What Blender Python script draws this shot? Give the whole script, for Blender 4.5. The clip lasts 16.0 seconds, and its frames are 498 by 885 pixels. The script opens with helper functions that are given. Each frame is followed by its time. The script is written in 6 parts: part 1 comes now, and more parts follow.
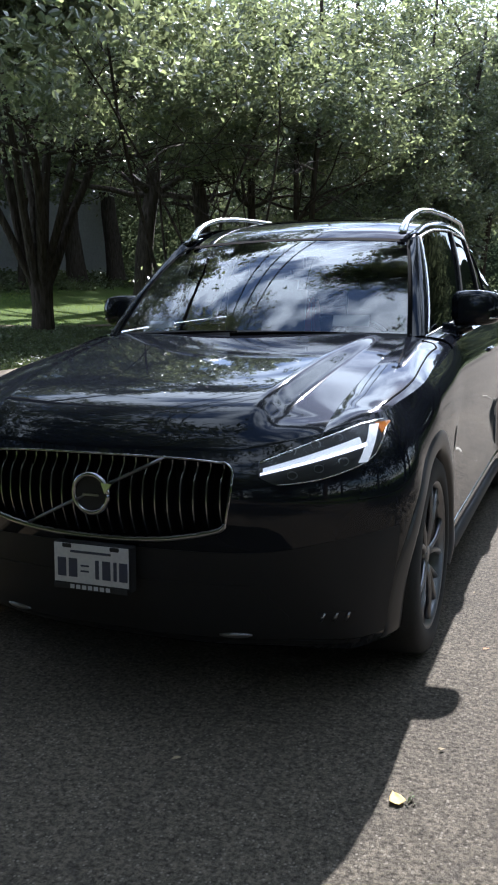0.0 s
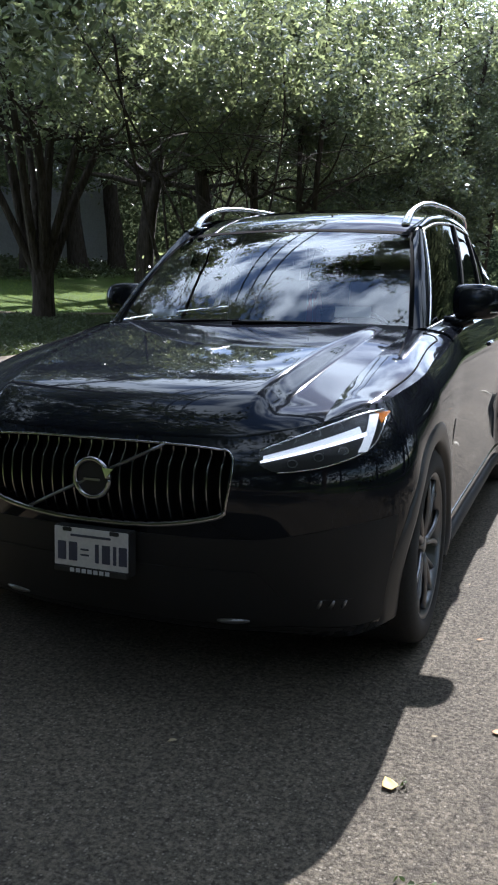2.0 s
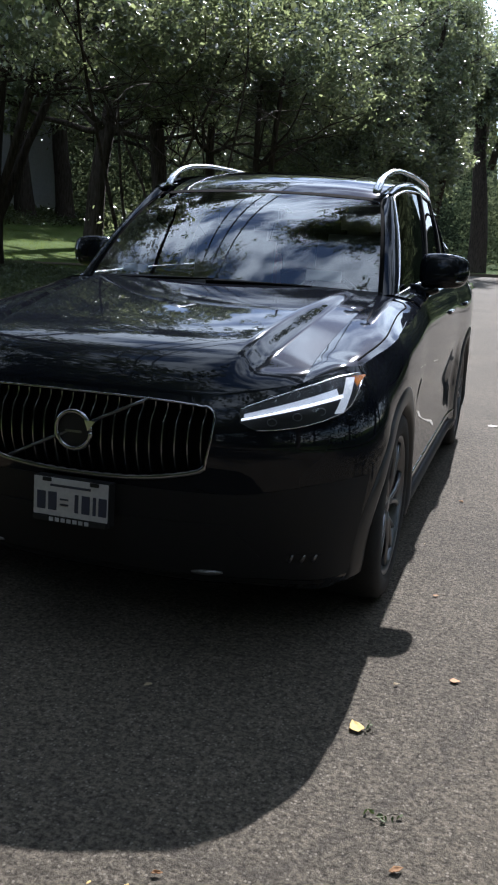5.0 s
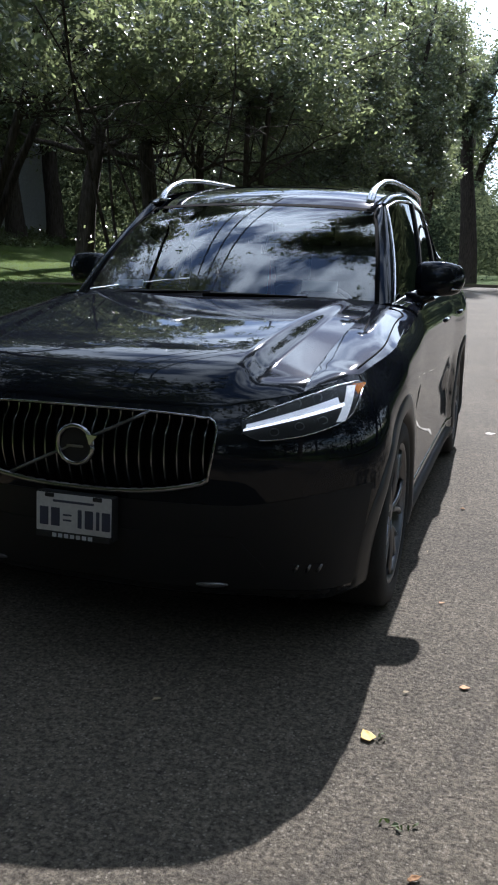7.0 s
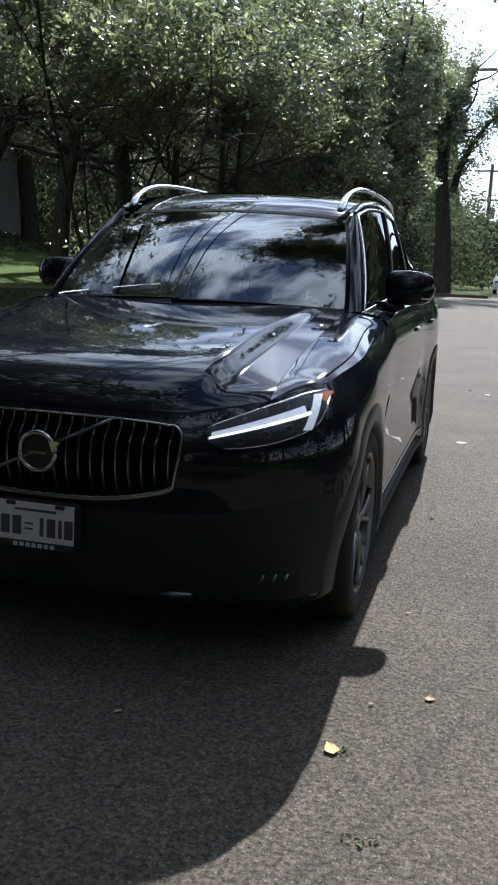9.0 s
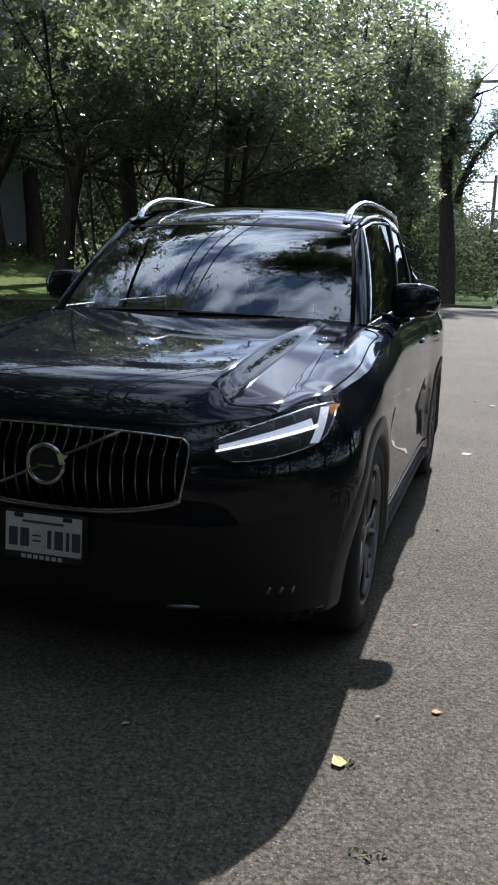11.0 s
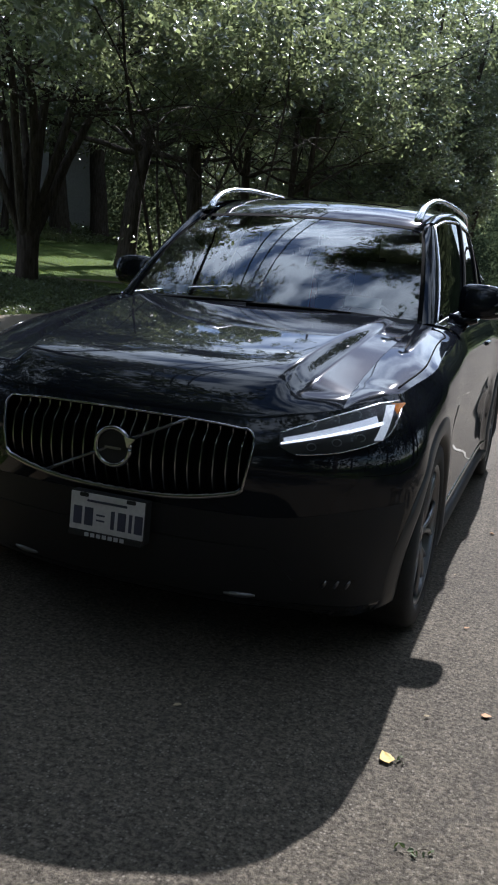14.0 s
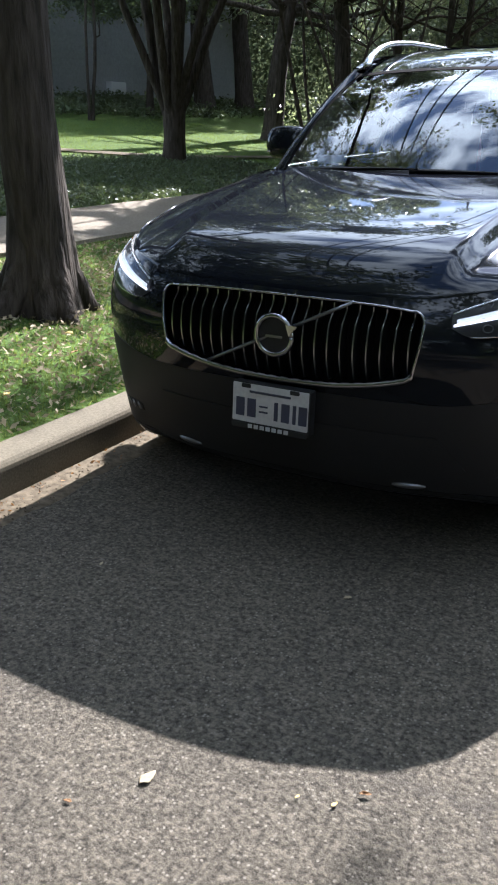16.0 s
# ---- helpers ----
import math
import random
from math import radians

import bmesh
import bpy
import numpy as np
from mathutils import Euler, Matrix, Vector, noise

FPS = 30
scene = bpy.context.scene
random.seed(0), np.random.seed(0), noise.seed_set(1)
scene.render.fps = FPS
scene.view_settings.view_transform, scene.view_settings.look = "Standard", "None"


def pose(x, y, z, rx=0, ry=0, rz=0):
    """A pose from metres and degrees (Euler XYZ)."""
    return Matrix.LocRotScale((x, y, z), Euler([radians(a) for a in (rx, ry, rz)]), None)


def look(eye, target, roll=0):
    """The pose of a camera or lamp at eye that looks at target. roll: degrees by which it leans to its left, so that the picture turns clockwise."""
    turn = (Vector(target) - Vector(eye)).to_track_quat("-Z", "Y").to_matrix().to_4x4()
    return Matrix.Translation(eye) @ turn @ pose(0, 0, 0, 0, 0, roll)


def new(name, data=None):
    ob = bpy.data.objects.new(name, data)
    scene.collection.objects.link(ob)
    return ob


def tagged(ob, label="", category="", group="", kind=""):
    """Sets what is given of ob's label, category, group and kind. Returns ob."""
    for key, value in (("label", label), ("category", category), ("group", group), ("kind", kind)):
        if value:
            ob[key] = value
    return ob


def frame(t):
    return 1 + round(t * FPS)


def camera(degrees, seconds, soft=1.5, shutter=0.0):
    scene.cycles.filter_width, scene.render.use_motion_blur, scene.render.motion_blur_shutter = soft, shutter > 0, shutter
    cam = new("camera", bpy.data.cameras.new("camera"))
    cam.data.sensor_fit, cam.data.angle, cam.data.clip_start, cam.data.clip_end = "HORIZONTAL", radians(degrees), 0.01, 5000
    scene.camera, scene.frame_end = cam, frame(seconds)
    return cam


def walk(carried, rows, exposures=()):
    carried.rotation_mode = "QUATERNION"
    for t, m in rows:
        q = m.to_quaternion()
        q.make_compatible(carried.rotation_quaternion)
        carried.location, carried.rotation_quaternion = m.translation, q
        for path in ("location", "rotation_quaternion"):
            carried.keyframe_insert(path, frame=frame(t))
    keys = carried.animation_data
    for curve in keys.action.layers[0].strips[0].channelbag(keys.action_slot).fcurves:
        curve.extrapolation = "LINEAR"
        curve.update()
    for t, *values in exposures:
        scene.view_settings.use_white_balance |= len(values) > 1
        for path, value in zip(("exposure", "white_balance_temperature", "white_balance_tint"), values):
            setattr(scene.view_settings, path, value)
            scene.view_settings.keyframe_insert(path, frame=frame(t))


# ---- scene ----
cam = camera(31.8, 16.0, 2.1)
PATH = [
    (0, (1.497, -2.322, 1.378), (0.751, -0.499, 1.03), -1.0),
    (0.5, (1.487, -2.329, 1.372), (0.731, -0.516, 0.993), -0.9),
    (1, (1.493, -2.322, 1.367), (0.623, -0.561, 0.986), -0.8),
    (1.5, (1.498, -2.332, 1.365), (0.602, -0.58, 1.01), -0.2),
    (2, (1.497, -2.348, 1.37), (0.757, -0.526, 1.003), 0.1),
    (2.5, (1.458, -2.386, 1.386), (0.849, -0.523, 0.987), -0.2),
    (3, (1.383, -2.466, 1.39), (0.849, -0.588, 0.953), 2.2),
    (3.5, (1.37, -2.492, 1.389), (0.856, -0.616, 0.923), 5.0),
    (3.7, (1.387, -2.495, 1.390), (0.834, -0.633, 0.913), 5.1),
    (5.8, (1.427, -2.448, 1.370), (0.858, -0.577, 0.953), 1.7),
    (6, (1.435, -2.445, 1.366), (0.892, -0.563, 0.965), 1.4),
    (6.5, (1.408, -2.464, 1.363), (0.845, -0.59, 0.952), 0.3),
    (7, (1.386, -2.475, 1.364), (0.789, -0.613, 0.942), 1.5),
    (7.5, (1.396, -2.466, 1.366), (0.837, -0.586, 0.974), 3.2),
    (8, (1.404, -2.466, 1.368), (0.874, -0.575, 0.992), 3.2),
    (8.5, (1.401, -2.448, 1.367), (0.866, -0.563, 0.966), 2.6),
    (9, (1.405, -2.435, 1.363), (0.861, -0.554, 0.958), 2.3),
    (9.5, (1.394, -2.435, 1.365), (0.838, -0.556, 0.963), 1.6),
    (10, (1.398, -2.438, 1.364), (0.857, -0.551, 0.98), 1.4),
    (10.2, (1.403, -2.436, 1.366), (0.847, -0.553, 0.988), 1.5),
    (12.3, (1.389, -2.483, 1.380), (0.848, -0.597, 0.991), 3.4),
    (12.5, (1.388, -2.486, 1.382), (0.839, -0.6, 1.006), 3.7),
    (13, (1.389, -2.494, 1.385), (0.839, -0.606, 1.021), 4.1),
    (13.5, (1.372, -2.496, 1.387), (0.797, -0.621, 0.992), 4.8),
    (14, (1.357, -2.491, 1.382), (0.7, -0.647, 0.971), 4.8),
    (14.5, (1.337, -2.487, 1.382), (0.583, -0.682, 0.967), 5.0),
    (15, (1.345, -2.466, 1.38), (0.511, -0.709, 0.914), 3.9),
    (15.5, (1.338, -2.417, 1.386), (0.494, -0.717, 0.756), 1.8),
    (16, (1.269, -2.388, 1.381), (0.342, -0.758, 0.687), 0.6),
]
EXPOSURES = [(t, stops, 5650, 15) for t, stops in ((0.0, 2.0), (0.5, 1.65), (1.0, 1.85), (2.0, 1.98), (3.0, 1.48), (3.5, 1.34), (6.0, 1.48), (13.5, 1.36), (15.0, 1.78), (15.5, 2.25), (16.0, 2.42))]
walk(cam, [(t, look(eye, target, roll)) for t, eye, target, roll in PATH], EXPOSURES)

# ---- world and sun ----
SUN_EL = radians(40.0)
world = bpy.data.worlds.new("sky")
scene.world = world
world.use_nodes = True
wn, wl = world.node_tree.nodes, world.node_tree.links
wn.clear()
w_out = wn.new("ShaderNodeOutputWorld")
w_sky = wn.new("ShaderNodeTexSky")
w_sky.sky_type = "NISHITA"
w_sky.sun_disc = False
w_sky.sun_elevation = SUN_EL
w_sky.sun_rotation = 0.0
w_sky.dust_density = 0.3
w_bg = wn.new("ShaderNodeBackground")
w_bg.inputs["Strength"].default_value = 0.07
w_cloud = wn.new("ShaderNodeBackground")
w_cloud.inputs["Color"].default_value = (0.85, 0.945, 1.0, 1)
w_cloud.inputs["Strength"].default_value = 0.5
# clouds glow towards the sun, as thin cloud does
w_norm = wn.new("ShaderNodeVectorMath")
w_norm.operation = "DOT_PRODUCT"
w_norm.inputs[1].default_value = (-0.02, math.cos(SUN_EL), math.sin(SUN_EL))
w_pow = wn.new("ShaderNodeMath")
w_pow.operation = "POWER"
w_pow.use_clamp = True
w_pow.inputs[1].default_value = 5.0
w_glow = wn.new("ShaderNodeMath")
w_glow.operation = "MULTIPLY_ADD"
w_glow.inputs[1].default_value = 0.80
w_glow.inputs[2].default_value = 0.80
w_tc = wn.new("ShaderNodeTexCoord")
w_map = wn.new("ShaderNodeMapping")
w_map.inputs["Scale"].default_value = (1.0, 1.0, 2.2)
w_map.inputs["Location"].default_value = (0.35, 0.1, 0.0)
w_noise = wn.new("ShaderNodeTexNoise")
w_noise.inputs["Scale"].default_value = 4.2
w_noise.inputs["Detail"].default_value = 9.0
w_noise.inputs["Roughness"].default_value = 0.58
w_ramp = wn.new("ShaderNodeValToRGB")
w_ramp.color_ramp.elements[0].position = 0.42
w_ramp.color_ramp.elements[1].position = 0.58
w_mix = wn.new("ShaderNodeMixShader")
wl.new(w_tc.outputs["Generated"], w_map.inputs["Vector"])
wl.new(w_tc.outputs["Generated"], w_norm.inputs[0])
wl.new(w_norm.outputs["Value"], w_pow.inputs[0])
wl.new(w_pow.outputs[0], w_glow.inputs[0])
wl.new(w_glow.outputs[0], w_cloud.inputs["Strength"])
wl.new(w_map.outputs["Vector"], w_noise.inputs["Vector"])
wl.new(w_noise.outputs["Fac"], w_ramp.inputs["Fac"])
wl.new(w_ramp.outputs["Color"], w_mix.inputs["Fac"])
wl.new(w_sky.outputs["Color"], w_bg.inputs["Color"])
wl.new(w_bg.outputs["Background"], w_mix.inputs[1])
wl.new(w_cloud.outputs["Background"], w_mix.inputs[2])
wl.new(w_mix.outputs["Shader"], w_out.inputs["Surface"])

sun_data = bpy.data.lights.new("sun", "SUN")
sun_data.energy = 5.0
sun_data.angle = radians(0.53)
sun_data.color = (1.0, 0.94, 0.84)
sun = new("sun", sun_data)
sun.matrix_world = look((-1.2, 40 * math.cos(SUN_EL), 40 * math.sin(SUN_EL)), (0, 0, 0))


# ---- materials ----
def material(name, color=(0.5, 0.5, 0.5), rough=0.5, metal=0.0, coat=0.0, spec=0.5):
    m = bpy.data.materials.new(name)
    m.use_nodes = True
    b = m.node_tree.nodes["Principled BSDF"]
    b.inputs["Base Color"].default_value = (*color, 1)
    b.inputs["Roughness"].default_value = rough
    b.inputs["Metallic"].default_value = metal
    b.inputs["Coat Weight"].default_value = coat
    b.inputs["Coat Roughness"].default_value = 0.035
    b.inputs["Coat IOR"].default_value = 1.34
    b.inputs["Specular IOR Level"].default_value = spec
    return m


def textured(name, dark, light, scale, rough=0.7, bump=0.3, dist=0.01, coarse=0.6, spec=0.4, kind="noise", low=0.35, high=0.65, stretch=1.0):
    """Two scales of variation in object space, with bump."""
    m = material(name, dark, rough, spec=spec)
    n, l = m.node_tree.nodes, m.node_tree.links
    b = n["Principled BSDF"]
    tc = n.new("ShaderNodeMapping")
    tc.inputs["Scale"].default_value = (1, 1, stretch)
    l.new(n.new("ShaderNodeTexCoord").outputs["Object"], tc.inputs["Vector"])
    if kind == "voronoi":
        fine = n.new("ShaderNodeTexVoronoi")
        fine.inputs["Scale"].default_value = scale
        fine_out = fine.outputs["Color"]
        sep = n.new("ShaderNodeSeparateColor")
        l.new(fine_out, sep.inputs["Color"])
        fine_fac = sep.outputs["Red"]
    else:
        fine = n.new("ShaderNodeTexNoise")
        fine.inputs["Scale"].default_value = scale
        fine.inputs["Detail"].default_value = 6
        fine_fac = fine.outputs["Fac"]
    l.new(tc.outputs["Vector"], fine.inputs["Vector"])
    big = n.new("ShaderNodeTexNoise")
    big.inputs["Scale"].default_value = coarse
    big.inputs["Detail"].default_value = 5
    l.new(tc.outputs["Vector"], big.inputs["Vector"])
    mix = n.new("ShaderNodeMath")
    mix.operation = "MULTIPLY_ADD"
    mix.inputs[1].default_value = 0.65
    l.new(fine_fac, mix.inputs[0])
    half = n.new("ShaderNodeMath")
    half.operation = "MULTIPLY"
    half.inputs[1].default_value = 0.35
    l.new(big.outputs["Fac"], half.inputs[0])
    l.new(half.outputs[0], mix.inputs[2])
    ramp = n.new("ShaderNodeValToRGB")
    e = ramp.color_ramp.elements
    e[0].position, e[0].color = low, (*dark, 1)
    e[1].position, e[1].color = high, (*light, 1)
    l.new(mix.outputs[0], ramp.inputs["Fac"])
    l.new(ramp.outputs["Color"], b.inputs["Base Color"])
    bp = n.new("ShaderNodeBump")
    bp.inputs["Strength"].default_value = bump
    bp.inputs["Distance"].default_value = dist
    l.new(fine_fac, bp.inputs["Height"])
    l.new(bp.outputs["Normal"], b.inputs["Normal"])
    return m


def leaf_material(name, dark, light, through_color, share=0.45, rough=0.22, spec=0.8):
    m = material(name, dark, rough, spec=spec)
    n, l = m.node_tree.nodes, m.node_tree.links
    b = n["Principled BSDF"]
    geo = n.new("ShaderNodeNewGeometry")
    ramp = n.new("ShaderNodeValToRGB")
    ramp.color_ramp.elements[0].color = (*dark, 1)
    ramp.color_ramp.elements[1].color = (*light, 1)
    l.new(geo.outputs["Random Per Island"], ramp.inputs["Fac"])
    l.new(ramp.outputs["Color"], b.inputs["Base Color"])
    tr = n.new("ShaderNodeBsdfTranslucent")
    tr.inputs["Color"].default_value = (*through_color, 1)
    mx = n.new("ShaderNodeMixShader")
    if isinstance(share, tuple):
        # young and old leaves let through more or less light
        sr = n.new("ShaderNodeValToRGB")
        sr.color_ramp.elements[0].position, sr.color_ramp.elements[0].color = 0.55, (share[0],) * 3 + (1,)
        sr.color_ramp.elements[1].position, sr.color_ramp.elements[1].color = 1.0, (share[1],) * 3 + (1,)
        l.new(geo.outputs["Random Per Island"], sr.inputs["Fac"])
        l.new(sr.outputs["Color"], mx.inputs["Fac"])
    else:
        mx.inputs["Fac"].default_value = share
    l.new(b.outputs["BSDF"], mx.inputs[1])
    l.new(tr.outputs["BSDF"], mx.inputs[2])
    l.new(mx.outputs["Shader"], n["Material Output"].inputs["Surface"])
    return m


def glass_material(name, tint, ior=1.5, rough=0.0):
    """Thin tinted pane: clear with a Fresnel-driven mirror gloss."""
    m = bpy.data.materials.new(name)
    m.use_nodes = True
    n, l = m.node_tree.nodes, m.node_tree.links
    n.clear()
    out = n.new("ShaderNodeOutputMaterial")
    clear = n.new("ShaderNodeBsdfTransparent")
    clear.inputs["Color"].default_value = (*tint, 1)
    gloss = n.new("ShaderNodeBsdfGlossy")
    gloss.inputs["Roughness"].default_value = rough
    fr = n.new("ShaderNodeFresnel")
    fr.inputs["IOR"].default_value = ior
    mx = n.new("ShaderNodeMixShader")
    l.new(fr.outputs["Fac"], mx.inputs["Fac"])
    l.new(clear.outputs["BSDF"], mx.inputs[1])
    l.new(gloss.outputs["BSDF"], mx.inputs[2])
    l.new(mx.outputs["Shader"], out.inputs["Surface"])
    return m


def glow_material(name, color, strength):
    m = material(name, (0.8, 0.8, 0.8), 0.3)
    b = m.node_tree.nodes["Principled BSDF"]
    b.inputs["Emission Color"].default_value = (*color, 1)
    b.inputs["Emission Strength"].default_value = strength
    return m


PAINT = material("black_car_paint", (0.006, 0.007, 0.010), 0.5, coat=1.0, spec=0.0)
PLASTIC = textured("black_plastic", (0.012, 0.012, 0.013), (0.02, 0.02, 0.021), 400, 0.55, 0.15, 0.001, spec=0.2)
# near-black: shade of hollows and gaps put into colour; also seals and wipers
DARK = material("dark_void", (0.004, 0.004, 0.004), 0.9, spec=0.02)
CHROME = material("chrome", (0.62, 0.62, 0.64), 0.10, 1.0)
SATIN = material("satin_metal", (0.58, 0.58, 0.59), 0.22, 1.0)
ALLOY = material("wheel_alloy", (0.17, 0.17, 0.178), 0.34, 0.9)
ARCH_SATIN = material("satin_arch_paint", (0.022, 0.022, 0.024), 0.36, spec=0.5)
DARK_CHROME = material("dark_chrome", (0.30, 0.30, 0.315), 0.13, 1.0)
BAR_METAL = material("grille_bar_metal", (0.23, 0.23, 0.24), 0.28, 1.0)
GUNMETAL = material("gunmetal", (0.16, 0.16, 0.17), 0.3, 1.0)
RUBBER = textured("tyre_rubber", (0.006, 0.006, 0.006), (0.013, 0.0125, 0.012), 90, 0.8, 0.2, 0.002)
GLASS = glass_material("car_glass", (0.50, 0.54, 0.53), 2.05)
PRIVACY = glass_material("privacy_glass", (0.02, 0.022, 0.024), 1.13)
LENS = glass_material("lamp_lens", (0.92, 0.93, 0.95), 1.45)
LED = glow_material("led_white", (0.93, 0.97, 1.0), 0.42)
GUIDE = glow_material("light_guide_clear", (0.85, 0.9, 1.0), 0.12)
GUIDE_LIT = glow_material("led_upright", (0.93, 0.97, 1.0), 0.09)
HOUSING = material("lamp_housing", (0.016, 0.016, 0.018), 0.35)
AMBER = material("amber_reflector", (0.55, 0.19, 0.025), 0.2, coat=1.0)
PLATE = textured("plate_white", (0.34, 0.335, 0.335), (0.42, 0.41, 0.405), 60, 0.4, 0.05, 0.001)
PLATE_INK = material("plate_blue_black", (0.02, 0.025, 0.05), 0.5)
FRAME_INK = material("plate_frame_lettering", (0.33, 0.33, 0.34), 0.5)
RED = material("red_enamel", (0.35, 0.02, 0.02), 0.3, coat=0.5)
SEAT = textured("seat_leather", (0.10, 0.095, 0.09), (0.15, 0.14, 0.13), 120, 0.55, 0.2, 0.002)
DASH = textured("dash_vinyl", (0.02, 0.02, 0.021), (0.035, 0.034, 0.034), 200, 0.6, 0.2, 0.001)
PAPER = material("white_paper", (0.78, 0.78, 0.76), 0.7)
SCRAP = textured("pale_scrap", (0.26, 0.24, 0.20), (0.42, 0.385, 0.335), 60, 0.8, 0.2, 0.002)
WHITE_PAINT = material("silver_car_paint", (0.52, 0.52, 0.53), 0.3, coat=1.0)

def asphalt_material():
    """Worn asphalt: grit, pale stone specks, dark binder pits, broad stains and hairline cracks."""
    m = material("asphalt", (0.15, 0.13, 0.11), 0.9, spec=0.12)
    n, l = m.node_tree.nodes, m.node_tree.links
    b = n["Principled BSDF"]
    co = n.new("ShaderNodeTexCoord").outputs["Object"]

    def tex(kind, scale, detail=0.0, rough=0.5):
        t = n.new(kind)
        t.inputs["Scale"].default_value = scale
        if detail:
            t.inputs["Detail"].default_value = detail
            t.inputs["Roughness"].default_value = rough
        l.new(co, t.inputs["Vector"])
        return t

    def ramp(src, p0, c0, p1, c1):
        r = n.new("ShaderNodeValToRGB")
        r.color_ramp.elements[0].position, r.color_ramp.elements[0].color = p0, (*c0, 1)
        r.color_ramp.elements[1].position, r.color_ramp.elements[1].color = p1, (*c1, 1)
        l.new(src, r.inputs["Fac"])
        return r.outputs["Color"]

    def mix(fac, a, c, kind="MIX"):
        x = n.new("ShaderNodeMix")
        x.data_type, x.blend_type = "RGBA", kind
        if isinstance(fac, float):
            x.inputs[0].default_value = fac
        else:
            l.new(fac, x.inputs[0])
        l.new(a, x.inputs[6])
        if isinstance(c, tuple):
            x.inputs[7].default_value = (*c, 1)
        else:
            l.new(c, x.inputs[7])
        return x.outputs[2]

    grit = tex("ShaderNodeTexNoise", 62, 9, 0.76)
    col = ramp(grit.outputs["Fac"], 0.40, (0.032, 0.0275, 0.0215), 0.60, (0.130, 0.1125, 0.0875))
    lump = tex("ShaderNodeTexNoise", 19, 5, 0.72)
    col = mix(1.0, col, ramp(lump.outputs["Fac"], 0.36, (0.74, 0.74, 0.73), 0.64, (1.17, 1.165, 1.155)), "MULTIPLY")
    stone = tex("ShaderNodeTexVoronoi", 105)
    sep = n.new("ShaderNodeSeparateColor")
    l.new(stone.outputs["Color"], sep.inputs["Color"])
    pick = ramp(sep.outputs["Red"], 0.80, (0, 0, 0), 0.90, (1, 1, 1))
    near = ramp(stone.outputs["Distance"], 0.30, (0.7, 0.7, 0.7), 0.48, (0, 0, 0))
    both = mix(1.0, pick, near, "MULTIPLY")
    col = mix(both, col, (0.200, 0.178, 0.146))
    broad = tex("ShaderNodeTexNoise", 0.9, 6, 0.6)
    col = mix(1.0, col, ramp(broad.outputs["Fac"], 0.3, (0.80, 0.80, 0.81), 0.7, (1.12, 1.11, 1.09)), "MULTIPLY")
    crack = n.new("ShaderNodeTexVoronoi")
    crack.feature = "DISTANCE_TO_EDGE"
    crack.inputs["Scale"].default_value = 0.55
    warp = tex("ShaderNodeTexNoise", 3.0, 5, 0.65)
    add = n.new("ShaderNodeMix")
    add.data_type = "VECTOR"
    add.inputs[0].default_value = 0.16
    l.new(co, add.inputs[4])
    l.new(warp.outputs["Color"], add.inputs[5])
    l.new(add.outputs[1], crack.inputs["Vector"])
    col = mix(ramp(crack.outputs["Distance"], 0.0, (0.42, 0.42, 0.42), 0.006, (0, 0, 0)), col, (0.04, 0.035, 0.03))
    l.new(col, b.inputs["Base Color"])
    bump = n.new("ShaderNodeBump")
    bump.inputs["Strength"].default_value = 0.75
    bump.inputs["Distance"].default_value = 0.012
    l.new(grit.outputs["Fac"], bump.inputs["Height"])
    l.new(bump.outputs["Normal"], b.inputs["Normal"])
    return m


ASPHALT = asphalt_material()
CONCRETE = textured("kerb_concrete", (0.072, 0.060, 0.040), (0.132, 0.110, 0.076), 110, 0.9, 0.35, 0.003, 2.5, 0.2)
WALK = textured("pavement_concrete", (0.115, 0.093, 0.067), (0.195, 0.162, 0.120), 45, 0.9, 0.35, 0.004, 1.1, 0.2)
LAWN = textured("lawn_ground", (0.034, 0.046, 0.012), (0.066, 0.112, 0.020), 26, 0.95, 0.8, 0.04, 0.5, 0.1)
SOIL = textured("dirt_path", (0.055, 0.043, 0.028), (0.135, 0.108, 0.074), 30, 0.95, 0.5, 0.01, 1.5, 0.1)
BARK = textured("bark", (0.018, 0.0145, 0.0115), (0.072, 0.058, 0.047), 26, 0.95, 1.0, 0.05, 1.2, 0.1, stretch=0.16)
GRASS = leaf_material("grass_blade", (0.042, 0.061, 0.018), (0.092, 0.120, 0.034), (0.25, 0.32, 0.06), 0.34)
LEAF = leaf_material("tree_leaf", (0.036, 0.050, 0.030), (0.085, 0.105, 0.054), (0.33, 0.38, 0.17), (0.16, 0.55), 0.35, 0.6)
LEAF_DARK = leaf_material("broad_leaf", (0.024, 0.034, 0.017), (0.055, 0.072, 0.032), (0.22, 0.27, 0.10), 0.2, 0.45, 0.3)
LEAF_FAR = leaf_material("far_leaf", (0.032, 0.043, 0.028), (0.066, 0.082, 0.046), (0.20, 0.24, 0.12), 0.2, 0.6, 0.0)
FALLEN = leaf_material("fallen_leaf_yellow", (0.56, 0.40, 0.14), (0.69, 0.53, 0.22), (0.5, 0.34, 0.08), 0.25, 0.75, 0.2)
FALLEN_BROWN = leaf_material("fallen_leaf_brown", (0.15, 0.075, 0.034), (0.28, 0.16, 0.08), (0.3, 0.15, 0.05), 0.2, 0.8, 0.2)
FALLEN_ORANGE = leaf_material("fallen_leaf_orange", (0.40, 0.20, 0.10), (0.55, 0.33, 0.19), (0.3, 0.15, 0.05), 0.15, 0.8, 0.2)
